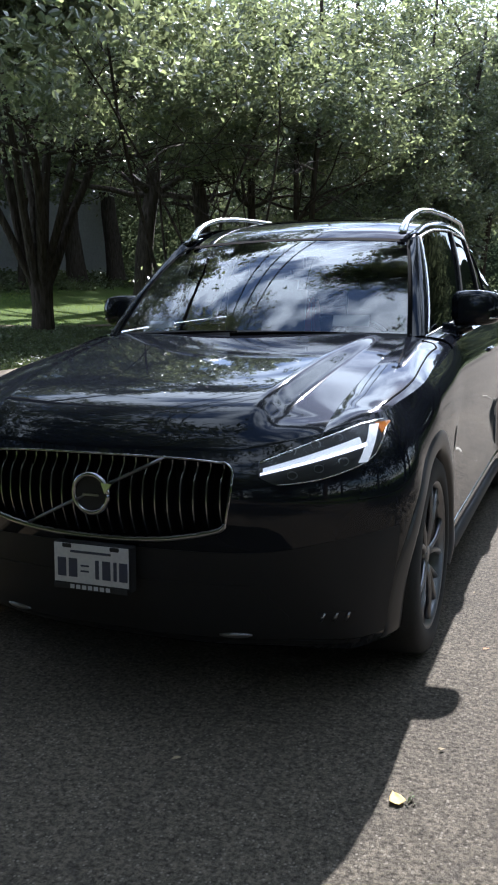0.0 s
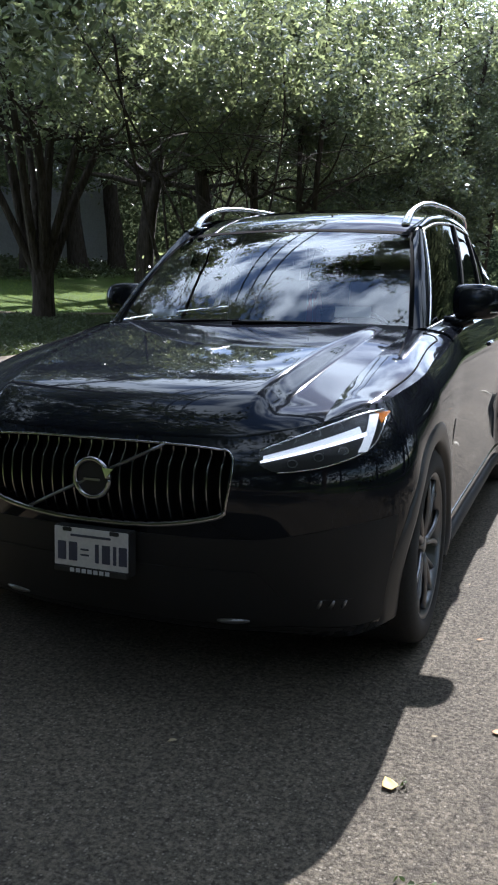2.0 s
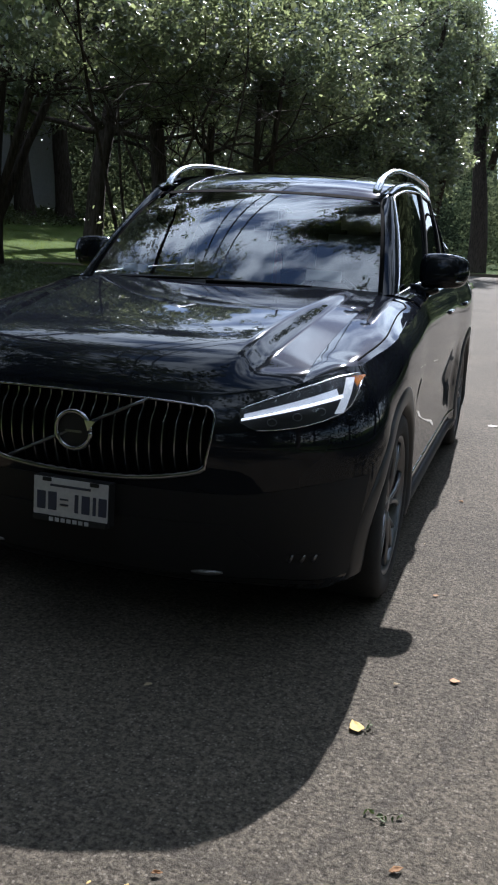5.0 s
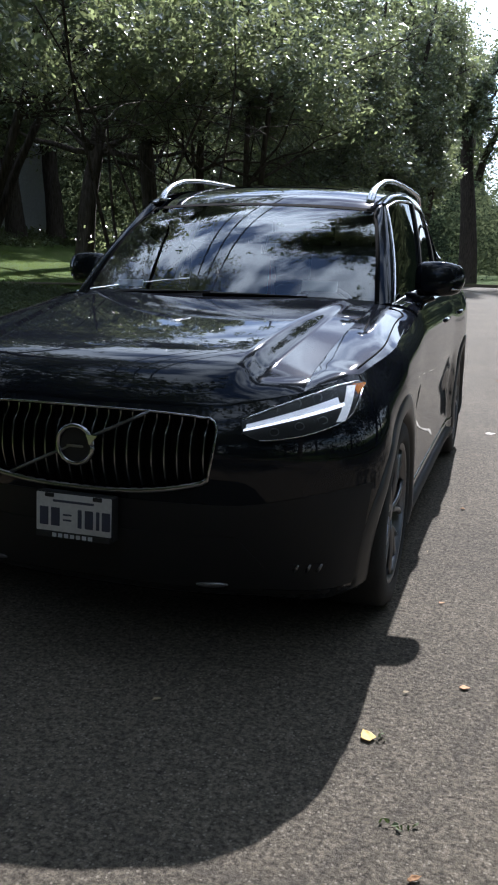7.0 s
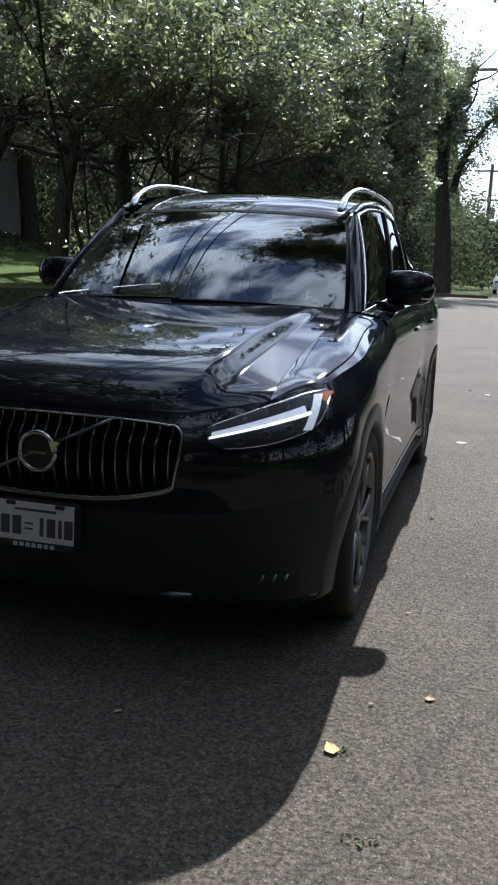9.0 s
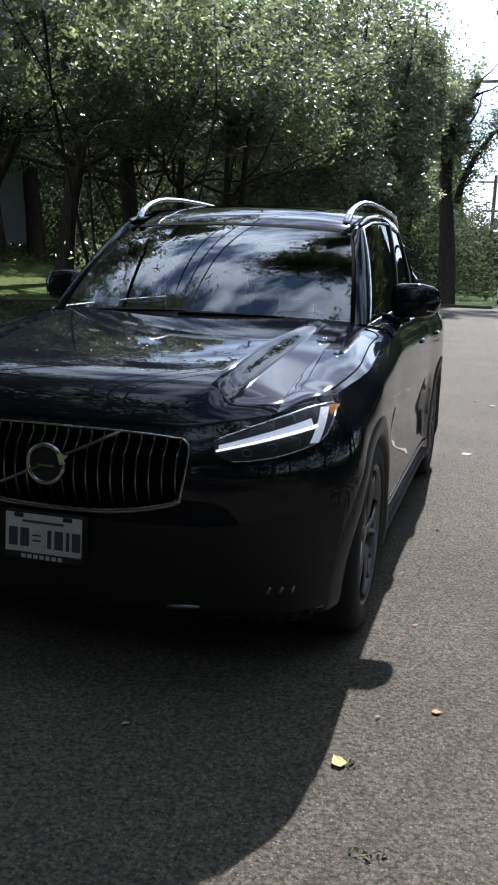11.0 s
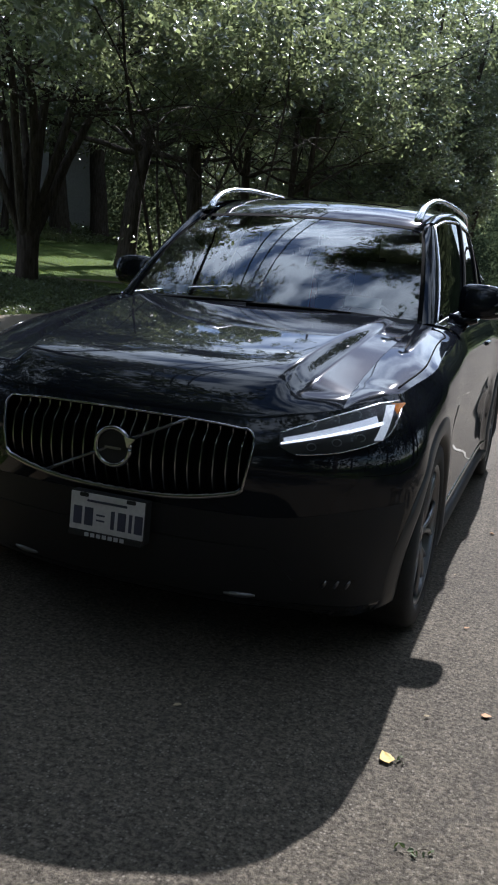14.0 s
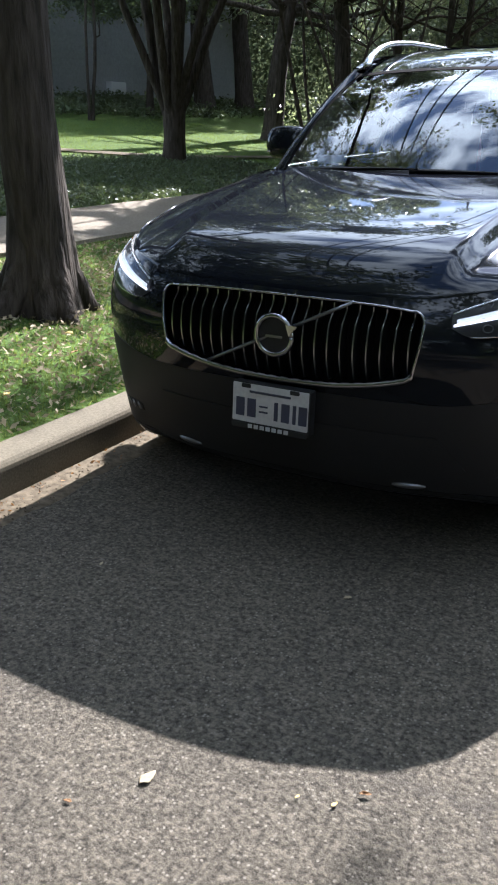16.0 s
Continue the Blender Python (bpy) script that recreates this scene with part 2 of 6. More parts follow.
FALLEN_TAN = leaf_material("fallen_leaf_tan", (0.24, 0.19, 0.12), (0.34, 0.28, 0.18), (0.3, 0.25, 0.15), 0.15, 0.8, 0.2)
FALLEN_GREEN = leaf_material("fallen_leaf_green", (0.07, 0.085, 0.045), (0.16, 0.18, 0.11), (0.1, 0.15, 0.03), 0.2, 0.7, 0.2)
SIDING = textured("grey_siding", (0.205, 0.207, 0.212), (0.26, 0.263, 0.27), 14, 0.8, 0.1, 0.004)
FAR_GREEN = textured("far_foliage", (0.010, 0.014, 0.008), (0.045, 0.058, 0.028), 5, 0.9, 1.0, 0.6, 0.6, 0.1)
ROOFING = textured("roof_shingle", (0.06, 0.055, 0.05), (0.13, 0.12, 0.11), 30, 0.9, 0.5, 0.01)
WOODPOLE = textured("pole_wood", (0.07, 0.055, 0.042), (0.16, 0.13, 0.10), 30, 0.9, 0.5, 0.01)
WIRE = material("wire_black", (0.015, 0.015, 0.015), 0.6)
WHITE_TRIM = material("white_trim", (0.55, 0.55, 0.54), 0.6)


# ---- mesh helpers ----
def mesh(name, verts, faces, mat, parent=None, smooth=True, label="", flat_angle=None):
    me = bpy.data.meshes.new(name)
    me.from_pydata([tuple(map(float, v)) for v in verts], [], [tuple(map(int, f)) for f in faces])
    me.materials.append(mat)
    if smooth:
        me.shade_smooth()
    me.update()
    ob = new(name, me)
    if parent is not None:
        ob.parent = parent
    if label:
        ob["label"] = label
    return ob


def from_bm(name, bm, mat, parent=None, smooth=False, label=""):
    bmesh.ops.recalc_face_normals(bm, faces=bm.faces)
    me = bpy.data.meshes.new(name)
    bm.to_mesh(me)
    bm.free()
    me.materials.append(mat)
    if smooth:
        me.shade_smooth()
    ob = new(name, me)
    if parent is not None:
        ob.parent = parent
    if label:
        ob["label"] = label
    return ob


def grid_faces(m, n, flip=False, closed=False):
    f = []
    for i in range(m - 1):
        for j in range(n if closed else n - 1):
            a, b, c, d = i * n + j, i * n + (j + 1) % n, (i + 1) * n + (j + 1) % n, (i + 1) * n + j
            f.append((a, d, c, b) if flip else (a, b, c, d))
    return f


def patch(name, P, mat, parent, label="", thick=0.0, flip=False):
    """A panel from a grid of points, with thickness inwards."""
    P = np.asarray(P, float)
    m, n, _ = P.shape
    ob = mesh(name, P.reshape(-1, 3), grid_faces(m, n, flip), mat, parent, True, label)
    if thick:
        md = ob.modifiers.new("thickness", "SOLIDIFY")
        md.thickness, md.offset = abs(thick), -1 if thick > 0 else 1
        ob.modifiers.new("crisp_rim", "EDGE_SPLIT").split_angle = radians(50)
    return ob


def box(bm, c, s, bevel=0.0, rot=None):
    """A box with centre c and size s, bevelled, into bm."""
    made = bmesh.ops.create_cube(bm, size=1.0)["verts"]
    for v in made:
        v.co = Vector((v.co.x * s[0], v.co.y * s[1], v.co.z * s[2]))
    if bevel:
        edges = list({e for v in made for e in v.link_edges})
        r = bmesh.ops.bevel(bm, geom=edges, offset=bevel, segments=2, affect="EDGES")
        made = list({v for f in r["faces"] for v in f.verts} | {v for v in made if v.is_valid})
    for v in made:
        p = v.co.copy()
        if rot is not None:
            p = rot @ p
        v.co = p + Vector(c)
    return made


def boxed(name, c, s, mat, parent=None, bevel=0.0, label="", rot=None, smooth=False):
    bm = bmesh.new()
    box(bm, c, s, bevel, rot)
    return from_bm(name, bm, mat, parent, smooth, label)


def tube_arrays(pts, radii, seg=8, cap=True):
    pts = [Vector(p) for p in pts]
    V, F = [], []
    prev = None
    for i, p in enumerate(pts):
        d = (pts[min(i + 1, len(pts) - 1)] - pts[max(i - 1, 0)])
        d = d.normalized() if d.length > 1e-9 else Vector((0, 0, 1))
        ref = prev if prev is not None else (Vector((1, 0, 0)) if abs(d.x) < 0.9 else Vector((0, 1, 0)))
        u = (ref - d * ref.dot(d)).normalized()
        prev = u
        w = d.cross(u)
        for k in range(seg):
            a = 2 * math.pi * k / seg
            V.append(p + (u * math.cos(a) + w * math.sin(a)) * radii[i])
    F = grid_faces(len(pts), seg, False, True)
    if cap:
        F.append(tuple(range(seg))[::-1])
        F.append(tuple((len(pts) - 1) * seg + k for k in range(seg)))
    return V, F


def tube(name, pts, radii, mat, parent=None, seg=8, label=""):
    if not hasattr(radii, "__len__"):
        radii = [radii] * len(pts)
    V, F = tube_arrays(pts, radii, seg)
    return mesh(name, V, F, mat, parent, True, label)


def joined(name, pieces, mat, parent=None, label="", smooth=True):
    V, F = [], []
    for v, f in pieces:
        o = len(V)
        V.extend(v)
        F.extend(tuple(i + o for i in q) for q in f)
    return mesh(name, V, F, mat, parent, smooth, label)


def smooth_step(a, b, x):
    t = np.clip((np.asarray(x, float) - a) / (b - a), 0, 1)
    return t * t * (3 - 2 * t)


def thing(name, label, category, at=(0, 0, 0), group="", kind=""):
    e = new(name)
    e.location = at
    return tagged(e, label, category, group, kind)


# ---- ground, road, kerb, pavement ----
KERB_X, KERB_W = -1.06, 0.17
ROAD_R = 5.8


def lawn_height(x):
    d = max(0.0, KERB_X - KERB_W - x)
    return 0.145 + 0.08 * min(d, 7.0) + 0.15 * max(0.0, min(d - 7.0, 16.0))


def ground_z(x, y):
    """Height of the open ground: the bank beside the street, sunk under the paved parts."""
    if y > 31.0 and y < 44.0 and x < 0.3:
        return -0.08
    if x < KERB_X - 0.08:
        if y < 31.0:
            return lawn_height(x)
        return 0.14 + 0.02 * max(0, -x - 4)
    if y > 44.0 and x < 0.3:
        return 0.14
    if x < ROAD_R + 0.1:
        return -0.08
    return 0.145 + 0.02 * min(x - ROAD_R, 60)


xs = sorted(set([-1500, -600, -250, -120, -70, -45, -32, -25] + [round(-24 + 0.6 * i, 3) for i in range(37)] +
                [-2.2, -1.9, -1.6, -1.4, -1.2, -1.13, -1.10, 0.2, 0.45, 4.0, 8.3, 8.6, 9.5, 12, 18, 30, 60, 120, 300, 700, 1500]))
ys = sorted(set([-1500, -500, -150, -60, -30, -15] + [round(-8 + 0.8 * i, 3) for i in range(48)] +
                [30.9, 31.1, 43.9, 44.1, 50, 60, 80, 110, 160, 250, 500, 900, 1500]))
gv = [(x, y, ground_z(x, y) + (0.02 * noise.noise((x * 0.9, y * 0.9, 0)) if x < -1.5 and y < 31 else 0)) for y in ys for x in xs]
ground = mesh("ground", gv, grid_faces(len(ys), len(xs)), LAWN)
tagged(ground, "green lawn and earth bank rising beside the street", "ground", kind="structure")

rx = [-40, -20, -8, -3, KERB_X + 0.03] + [round(-0.8 + 0.4 * i, 2) for i in range(23)] + [ROAD_R]
ry = [-40, -20, -10] + [round(-6 + 0.5 * i, 2) for i in range(30)] + [9.5, 12, 16, 22, 31.02, 37, 43.98, 60, 90, 140, 220]
rv, rf, ridx = [], [], {}
for j, y in enumerate(ry):
    for i, x in enumerate(rx):
        ridx[i, j] = len(rv)
        crown = -0.012 * max(0, (x - 3.7)) if x > 3.7 else 0
        rv.append((x, y, crown * 0.5))
for j in range(len(ry) - 1):
    for i in range(len(rx) - 1):
        left = rx[i] < KERB_X
        if left and not (ry[j] > 31 and ry[j + 1] < 44.0):
            continue
        rf.append((ridx[i, j], ridx[i + 1, j], ridx[i + 1, j + 1], ridx[i, j + 1]))
road = mesh("road", rv, rf, ASPHALT)
tagged(road, "worn grey-brown asphalt street with coarse stone grain", "road", kind="structure")


def kerb_stone(length, name, parent):
    """One kerb length: rounded top edge towards the road."""
    prof = [(0.0, -0.1), (0.0, 0.112), (-0.003, 0.126), (-0.010, 0.138), (-0.020, 0.146), (-0.035, 0.15), (-0.165, 0.152), (-KERB_W, 0.14), (-KERB_W, -0.1)]
    n = 13
    V, F = [], []
    for k in range(n):
        y = length * k / (n - 1)
        for a, (px, pz) in enumerate(prof):
            wob = 0.0016 * noise.noise((y * 3.1 + parent.location.y, a * 1.7, 2.0))
            V.append((px + (wob if px > -0.1 else 0), y, pz + wob * (pz > 0)))
    m = len(prof)
    F = grid_faces(n, m, True, True)
    F.append(tuple(range(m)))
    F.append(tuple((n - 1) * m + k for k in range(m))[::-1])
    return V, F


kerb = thing("kerb", "weathered concrete street kerb with stained joints", "kerb", (KERB_X, 0, 0), kind="structure")
kv, kf = kerb_stone(2.985, "kerb", kerb)
first = mesh("kerb_stone", kv, kf, CONCRETE, kerb, False)
first.location = (0, -12.9, 0)
for k in range(1, 14):
    o = first.copy()
    scene.collection.objects.link(o)
    o.location = (0.004 * ((k * 7) % 3 - 1), -12.9 + 3.0 * k, 0.003 * ((k * 5) % 3 - 1))
for k in range(8):
    o = first.copy()
    scene.collection.objects.link(o)
    o.rotation_euler = (0, 0, radians(90))
    o.location = (1.3 - 3.0 * k, 44.0, 0)

side = thing("pavement", "pale concrete pavement slabs between grass verges", "pavement", kind="structure")
SW_A, SW_B = -5.03, -3.78
za, zb = lawn_height(SW_A) + 0.035, lawn_height(SW_B) + 0.035
sv = [(SW_A, 0, za), (SW_B, 0, zb), (SW_B, 1.485, zb), (SW_A, 1.485, za)]
sv += [(x, y, z - 0.12) for x, y, z in sv]
slab = mesh("slab", sv, [(0, 1, 2, 3), (0, 4, 5, 1), (1, 5, 6, 2), (2, 6, 7, 3), (3, 7, 4, 0)], WALK, side, False)
slab.location = (0, -12, 0)
for k in range(1, 28):
    o = slab.copy()
    scene.collection.objects.link(o)
    o.location = (0, -12 + 1.5 * k, 0.004 * ((k * 3) % 4) - 0.004)

# narrow worn dirt edge across the lawn
pv = []
for k in range(25):
    y = 4.0 + 0.6 * k
    xc = -8.35 + 0.52 * (y - 11.0) if y < 11 else -8.35 + 0.30 * (y - 11.0)
    for sgn in (-1, 1):
        x = xc + sgn * (0.17 + 0.05 * noise.noise((y, sgn, 0)))
        pv.append((x, y, lawn_height(x) + 0.03))
dirt = mesh("dirt_path", pv, grid_faces(25, 2, True), SOIL)
tagged(dirt, "narrow worn dirt path edging the lawn", "path", kind="structure")

far_kerb = thing("kerb_far", "low concrete kerb across the street", "kerb", (ROAD_R, 0, 0), kind="structure")
V, F = kerb_stone(2.985, "kerb", far_kerb)
V = [(-x, y, z) for x, y, z in V]
base = mesh("kerb_stone", V, F, CONCRETE, far_kerb, False)
base.location = (0, -12, 0)
for k in range(1, 24):
    o = base.copy()
    scene.collection.objects.link(o)
    o.location = (0, -12.0 + 3.0 * k, 0)


# ---- the parked car ----
def curve(x, xs, ys):
    """Smooth interpolation through the knots (cubic Hermite, limited slopes)."""
    n = len(xs)
    if x <= xs[0]:
        return float(ys[0])
    if x >= xs[-1]:
        return float(ys[-1])
    i = 0
    while x > xs[i + 1]:
        i += 1

    def chord(k):
        return (ys[k + 1] - ys[k]) / (xs[k + 1] - xs[k])

    def slope(k):
        if k == 0:
            return chord(0)
        if k == n - 1:
            return chord(n - 2)
        a, b = chord(k - 1), chord(k)
        if a * b <= 0:
            return 0.0
        return 2 * a * b / (a + b)

    h = xs[i + 1] - xs[i]
    t = (x - xs[i]) / h
    return float((2 * t ** 3 - 3 * t * t + 1) * ys[i] + (t ** 3 - 2 * t * t + t) * h * slope(i) + (-2 * t ** 3 + 3 * t * t) * ys[i + 1] + (t ** 3 - t * t) * h * slope(i + 1))


car = thing("suv_car", "glossy black seven-seat sport utility car parked at the kerb", "car")
car.matrix_basis = pose(-0.006, 0, 0, 0, 0, 0.6)
HW = 0.962
FRONT_P, FRONT_D, FRONT_Y0 = 2.8, 0.54, 0.02
WHEEL_Y, WHEEL_Z, ARCH_R = (0.87, 3.854), 0.375, 0.408


def front_y(x):
    """Plan of the nose."""
    return FRONT_Y0 + FRONT_D * (1 - math.sqrt(max(0.0, 1 - (abs(x) / HW) ** FRONT_P)))


def plan_x(y):
    """Half width of the body at y."""
    if y < FRONT_Y0 + FRONT_D:
        c = max(0.0, 1 - (y - FRONT_Y0) / FRONT_D)
        return HW * max(0.0, 1 - c * c) ** (1 / FRONT_P)
    if y > 4.35:
        c = min(1.0, (y - 4.35) / 0.6)
        return 0.94 * max(0.0, 1 - c ** 2.2) ** 0.5
    return curve(y, [0.64, 1.2, 1.6, 3.0, 3.85, 4.35], [HW, 0.957, 0.950, 0.952, 0.975, 0.95])


FZ = [0.19, 0.23, 0.30, 0.40, 0.50, 0.60, 0.70, 0.78, 0.84, 0.88, 0.92, 0.98]
FI = [0.20, 0.145, 0.112, 0.078, 0.048, 0.022, 0.006, 0.014, 0.033, 0.055, 0.085, 0.14]
SZ = [0.19, 0.24, 0.30, 0.42, 0.56, 0.72, 0.88, 1.0, 1.07, 1.12, 1.17]
SI = [0.10, 0.05, 0.022, 0.036, 0.038, 0.022, 0.003, 0.006, 0.022, 0.045, 0.075]


def inset(z, y):
    w = float(smooth_step(0.30, 0.90, y)) if y < 2.5 else 1.0
    flare = 0.0
    for wy in WHEEL_Y:
        flare = max(flare, float(1 - smooth_step(0.42, 0.62, abs(y - wy))))
    s = curve(z, SZ, SI)
    s = s * (1 - 0.75 * flare * float(1 - smooth_step(0.60, 0.90, z)))
    # the wings roll over towards the bonnet
    roll = float(smooth_step(0.40, 0.62, y) * (1 - smooth_step(1.15, 1.65, y)))
    if roll > 0:
        s += 0.042 * roll * max(0.0, min(1.0, (z - top_z(0.95, y) + 0.13) / 0.13)) ** 2.4
    full = 1 - 0.45 * float(smooth_step(0.08, 0.30, y) * (1 - smooth_step(0.55, 0.70, z)))
    return (1 - w) * curve(z, FZ, FI) * full + w * s


def top_z(x, y):
    """Height of the shoulder, where the body sides end."""
    if y < 0.55 and x < 0.93:
        return curve(x, [0, 0.45, 0.6, 0.75, 0.85, 0.93], [0.876, 0.882, 0.900, 0.926, 0.946, 0.968])
    return curve(y, [0.45, 0.6, 1.0, 1.5, 2.2, 3.5, 4.35, 4.7, 4.95], [0.968, 0.992, 1.052, 1.105, 1.13, 1.15, 1.16, 1.14, 1.10])


# plan outline from the nose to the tail, with inward normals
plan = [(HW * math.sin(a) ** (2 / FRONT_P) if a else 0.0, 0.0) for a in np.linspace(0, math.pi / 2, 34)]
plan = [(x, front_y(x)) for x, _ in plan]
plan += [(plan_x(y), y) for y in np.arange(0.588, 4.36, 0.03)]
plan += [(0.94 * math.cos(a) ** (2 / 2.0), 4.35 + 0.6 * math.sin(a) ** (2 / 2.2)) for a in np.linspace(0.05, math.pi / 2, 22)]
plan = np.array(plan)
tang = np.gradient(plan, axis=0)
tang[0], tang[-1] = (1, 0), (-1, 0)
tang /= np.linalg.norm(tang, axis=1)[:, None]
inward = np.stack([-tang[:, 1], tang[:, 0]], 1)
NZ = 30


def wall_point(k, z):
    x, y = plan[k]
    i = inset(z, y)
    return np.array([x + inward[k][0] * i, y + inward[k][1] * i, z])


def side_x(y, z):
    """Half width of the skin at height z."""
    if y > 0.75:
        return plan_x(y) - inset(z, y)
    ks = range(8, 46)
    line = np.array([wall_point(k, z) for k in ks])
    return float(np.interp(y, line[:, 1], line[:, 0]))


def nose_point(x, z, out=0.0):
    """A point of the front skin above plan place x, moved outwards by out."""
    ax = min(abs(x), 0.955)
    slope = (front_y(ax + 1e-4) - front_y(ax - 1e-4)) / 2e-4 if ax > 1e-3 else 0.0
    ln = math.hypot(slope, 1)
    y0 = front_y(x)
    i = inset(z, y0) - out
    return np.array([math.copysign(abs(x) - slope / ln * i, x), y0 + i / ln, z])


def in_grille(x, z, grow=0.0):
    ax = abs(x)
    zt, zb = grille_top(x) + grow, grille_bot(x) - grow
    half = curve(z, [0.585, 0.645, 0.83, 0.86], [0.40, 0.440, 0.465, 0.435]) + grow
    return zb < z < zt and ax < half


def grille_top(x):
    return 0.862 - 0.016 * (abs(x) / 0.46) ** 4


def grille_bot(x):
    return 0.590 + 0.055 * (abs(x) / 0.44) ** 2.5


def body_wall(name, k0, k1, mirror, mat, zlow=0.19, hole=None, label=""):
    """Side skin between plan stations k0 and k1, with wheel arches cut out."""
    ks = list(range(k0, k1 + 1))
    P = np.array([[wall_point(k, zlow + t * (top_z(*plan[k]) - zlow)) for t in np.linspace(0, 1, NZ)] for k in ks])
    m, n, _ = P.shape
    P = P.reshape(-1, 3)
    inside = np.zeros(len(P), bool)
    for wy in WHEEL_Y:
        r = np.hypot(P[:, 1] - wy, P[:, 2] - WHEEL_Z)
        inside |= (r < ARCH_R) & (P[:, 0] > 0.5)
    if hole:
        inside |= np.array([hole(p[0], p[2]) for p in P])
    faces = [f for f in grid_faces(m, n) if not all(inside[list(f)])]
    used = {i for f in faces for i in f}
    for i in used:
        for wy in WHEEL_Y:
            dy, dz = P[i, 1] - wy, P[i, 2] - WHEEL_Z
            r = math.hypot(dy, dz)
            if r < ARCH_R and P[i, 0] > 0.5:
                P[i, 1], P[i, 2] = wy + dy / r * ARCH_R, WHEEL_Z + dz / r * ARCH_R
                P[i, 0] = side_x(P[i, 1], max(0.19, P[i, 2]))
    if hole:
        for i in used:
            x0, z0 = P[i, 0], P[i, 2]
            if hole(x0, z0):
                f = 1.0
                while hole(x0 * f, 0.728 + (z0 - 0.728) * f) and f < 8:
                    f *= 1.01
                P[i] = nose_point(x0 * f, 0.728 + (z0 - 0.728) * f)
    keep = sorted(used)
    idx = {a: b for b, a in enumerate(keep)}
    Q = P[keep]
    F = [tuple(idx[i] for i in f) for f in faces]
    if mirror:
        Q = Q * (-1, 1, 1)
        F = [f[::-1] for f in F]
    ob = mesh(name, Q, F, mat, car, True, label)
    md = ob.modifiers.new("thickness", "SOLIDIFY")
    md.thickness, md.offset = 0.004, -1
    ob.modifiers.new("crisp_rim", "EDGE_SPLIT").split_angle = radians(50)
    return ob


def station(y):
    return int(np.argmin(np.abs(plan[:, 1] - y) + (plan[:, 0] < 0.9) * 10))


K_F = station(0.60)
K_D1, K_D2, K_D3 = station(1.50), station(2.78), station(3.68)
K_R = station(4.33)
for mir in (False, True):
    body_wall("bumper_front", 0, K_F, mir, PAINT, hole=lambda x, z: in_grille(x, z, -0.005), label="black front bumper skin")
    body_wall("fender", K_F, K_D1, mir, PAINT)
    body_wall("door_front", K_D1, K_D2, mir, PAINT)
    body_wall("door_rear", K_D2, K_D3, mir, PAINT)
    body_wall("quarter_panel", K_D3, K_R, mir, PAINT)
    body_wall("bumper_rear", K_R, len(plan) - 1, mir, PAINT)


# hood
def hood_edge_x(y):
    return curve(y, [0.2, 0.35, 0.5, 0.8, 1.1, 1.45], [0.70, 0.695, 0.692, 0.700, 0.715, 0.735])


def hood_edge_z(y):
    return curve(y, [0.2, 0.33, 0.5, 0.9, 1.2, 1.45], [0.920, 0.955, 0.992, 1.075, 1.125, 1.158])


def hood_profile(y):
    """Centre line of the bonnet, one smooth sweep."""
    s = max(0.0, y - 0.07)
    return 0.876 + 0.130 * (1 - math.exp(-s / 0.085)) + 0.20 * s - 0.045 * s * s


SKIN = np.array([nose_point(q, top_z(q, front_y(q))) for q in np.linspace(0, 0.92, 93)])


def hood_front(x):
    """Front edge of the bonnet, on the skin."""
    return np.array([x, np.interp(abs(x), SKIN[:, 0], SKIN[:, 1]), np.interp(abs(x), SKIN[:, 0], SKIN[:, 2])])


def hood_z(x, y):
    ax = abs(x)
    f = hood_front(x)
    d = y - f[1]
    shift = (f[1] - 0.075) * math.exp(-max(d, 0) / 0.5)
    zc = hood_profile(y - shift) + (f[2] - 0.876) * math.exp(-max(d, 0) / 0.12)
    ze = hood_edge_z(y) - (hood_edge_z(max(0.2, f[1])) - f[2]) * math.exp(-max(d, 0) / 0.05)
    xe = hood_edge_x(y)
    u = min(1.0, ax / xe)
    xc = 0.475 + 0.11 * max(0, y - 0.28)
    uc = xc / xe
    plain = 0.75 * u ** 3 + 0.25 * u ** 8
    if u < uc:
        crease = 0.10 * (u / uc) ** 2
    else:
        v = (u - uc) / (1 - uc)
        crease = 0.10 + 0.38 * float(smooth_step(0, 0.40, v)) + 0.52 * v ** 1.15
    w = float(smooth_step(0.015, 0.13, d))
    b = plain * (1 - w) + crease * w
    return zc * (1 - b) + min(ze, zc) * b


def crease_u(s, y):
    """Columns of the panel follow the crease."""
    uc = (0.475 + 0.11 * max(0, y - 0.28)) / hood_edge_x(y)
    a = abs(s)
    a = a / 0.6 * uc if a < 0.6 else uc + (a - 0.6) / 0.4 * (1 - uc)
    return math.copysign(a, s)


hu, hv = 151, 76
H = np.zeros((hv, hu, 3))
for i in range(hu):
    u = -1 + 2 * i / (hu - 1)
    u0 = u
    xf = 0.70 * crease_u(u0, 0.15)
    f = hood_front(xf)
    yr = 1.22 + 0.23 * u * u
    for j in range(hv):
        v = (j / (hv - 1)) ** 1.5
        y = f[1] + v * (yr - f[1])
        x = crease_u(u0, y) * hood_edge_x(y) if v > 0 else xf
        H[j, i] = (x, y, hood_z(x, y) if j else f[2])
patch("hood", H, PAINT, car, "black bonnet with a raised centre and side creases", 0.006)

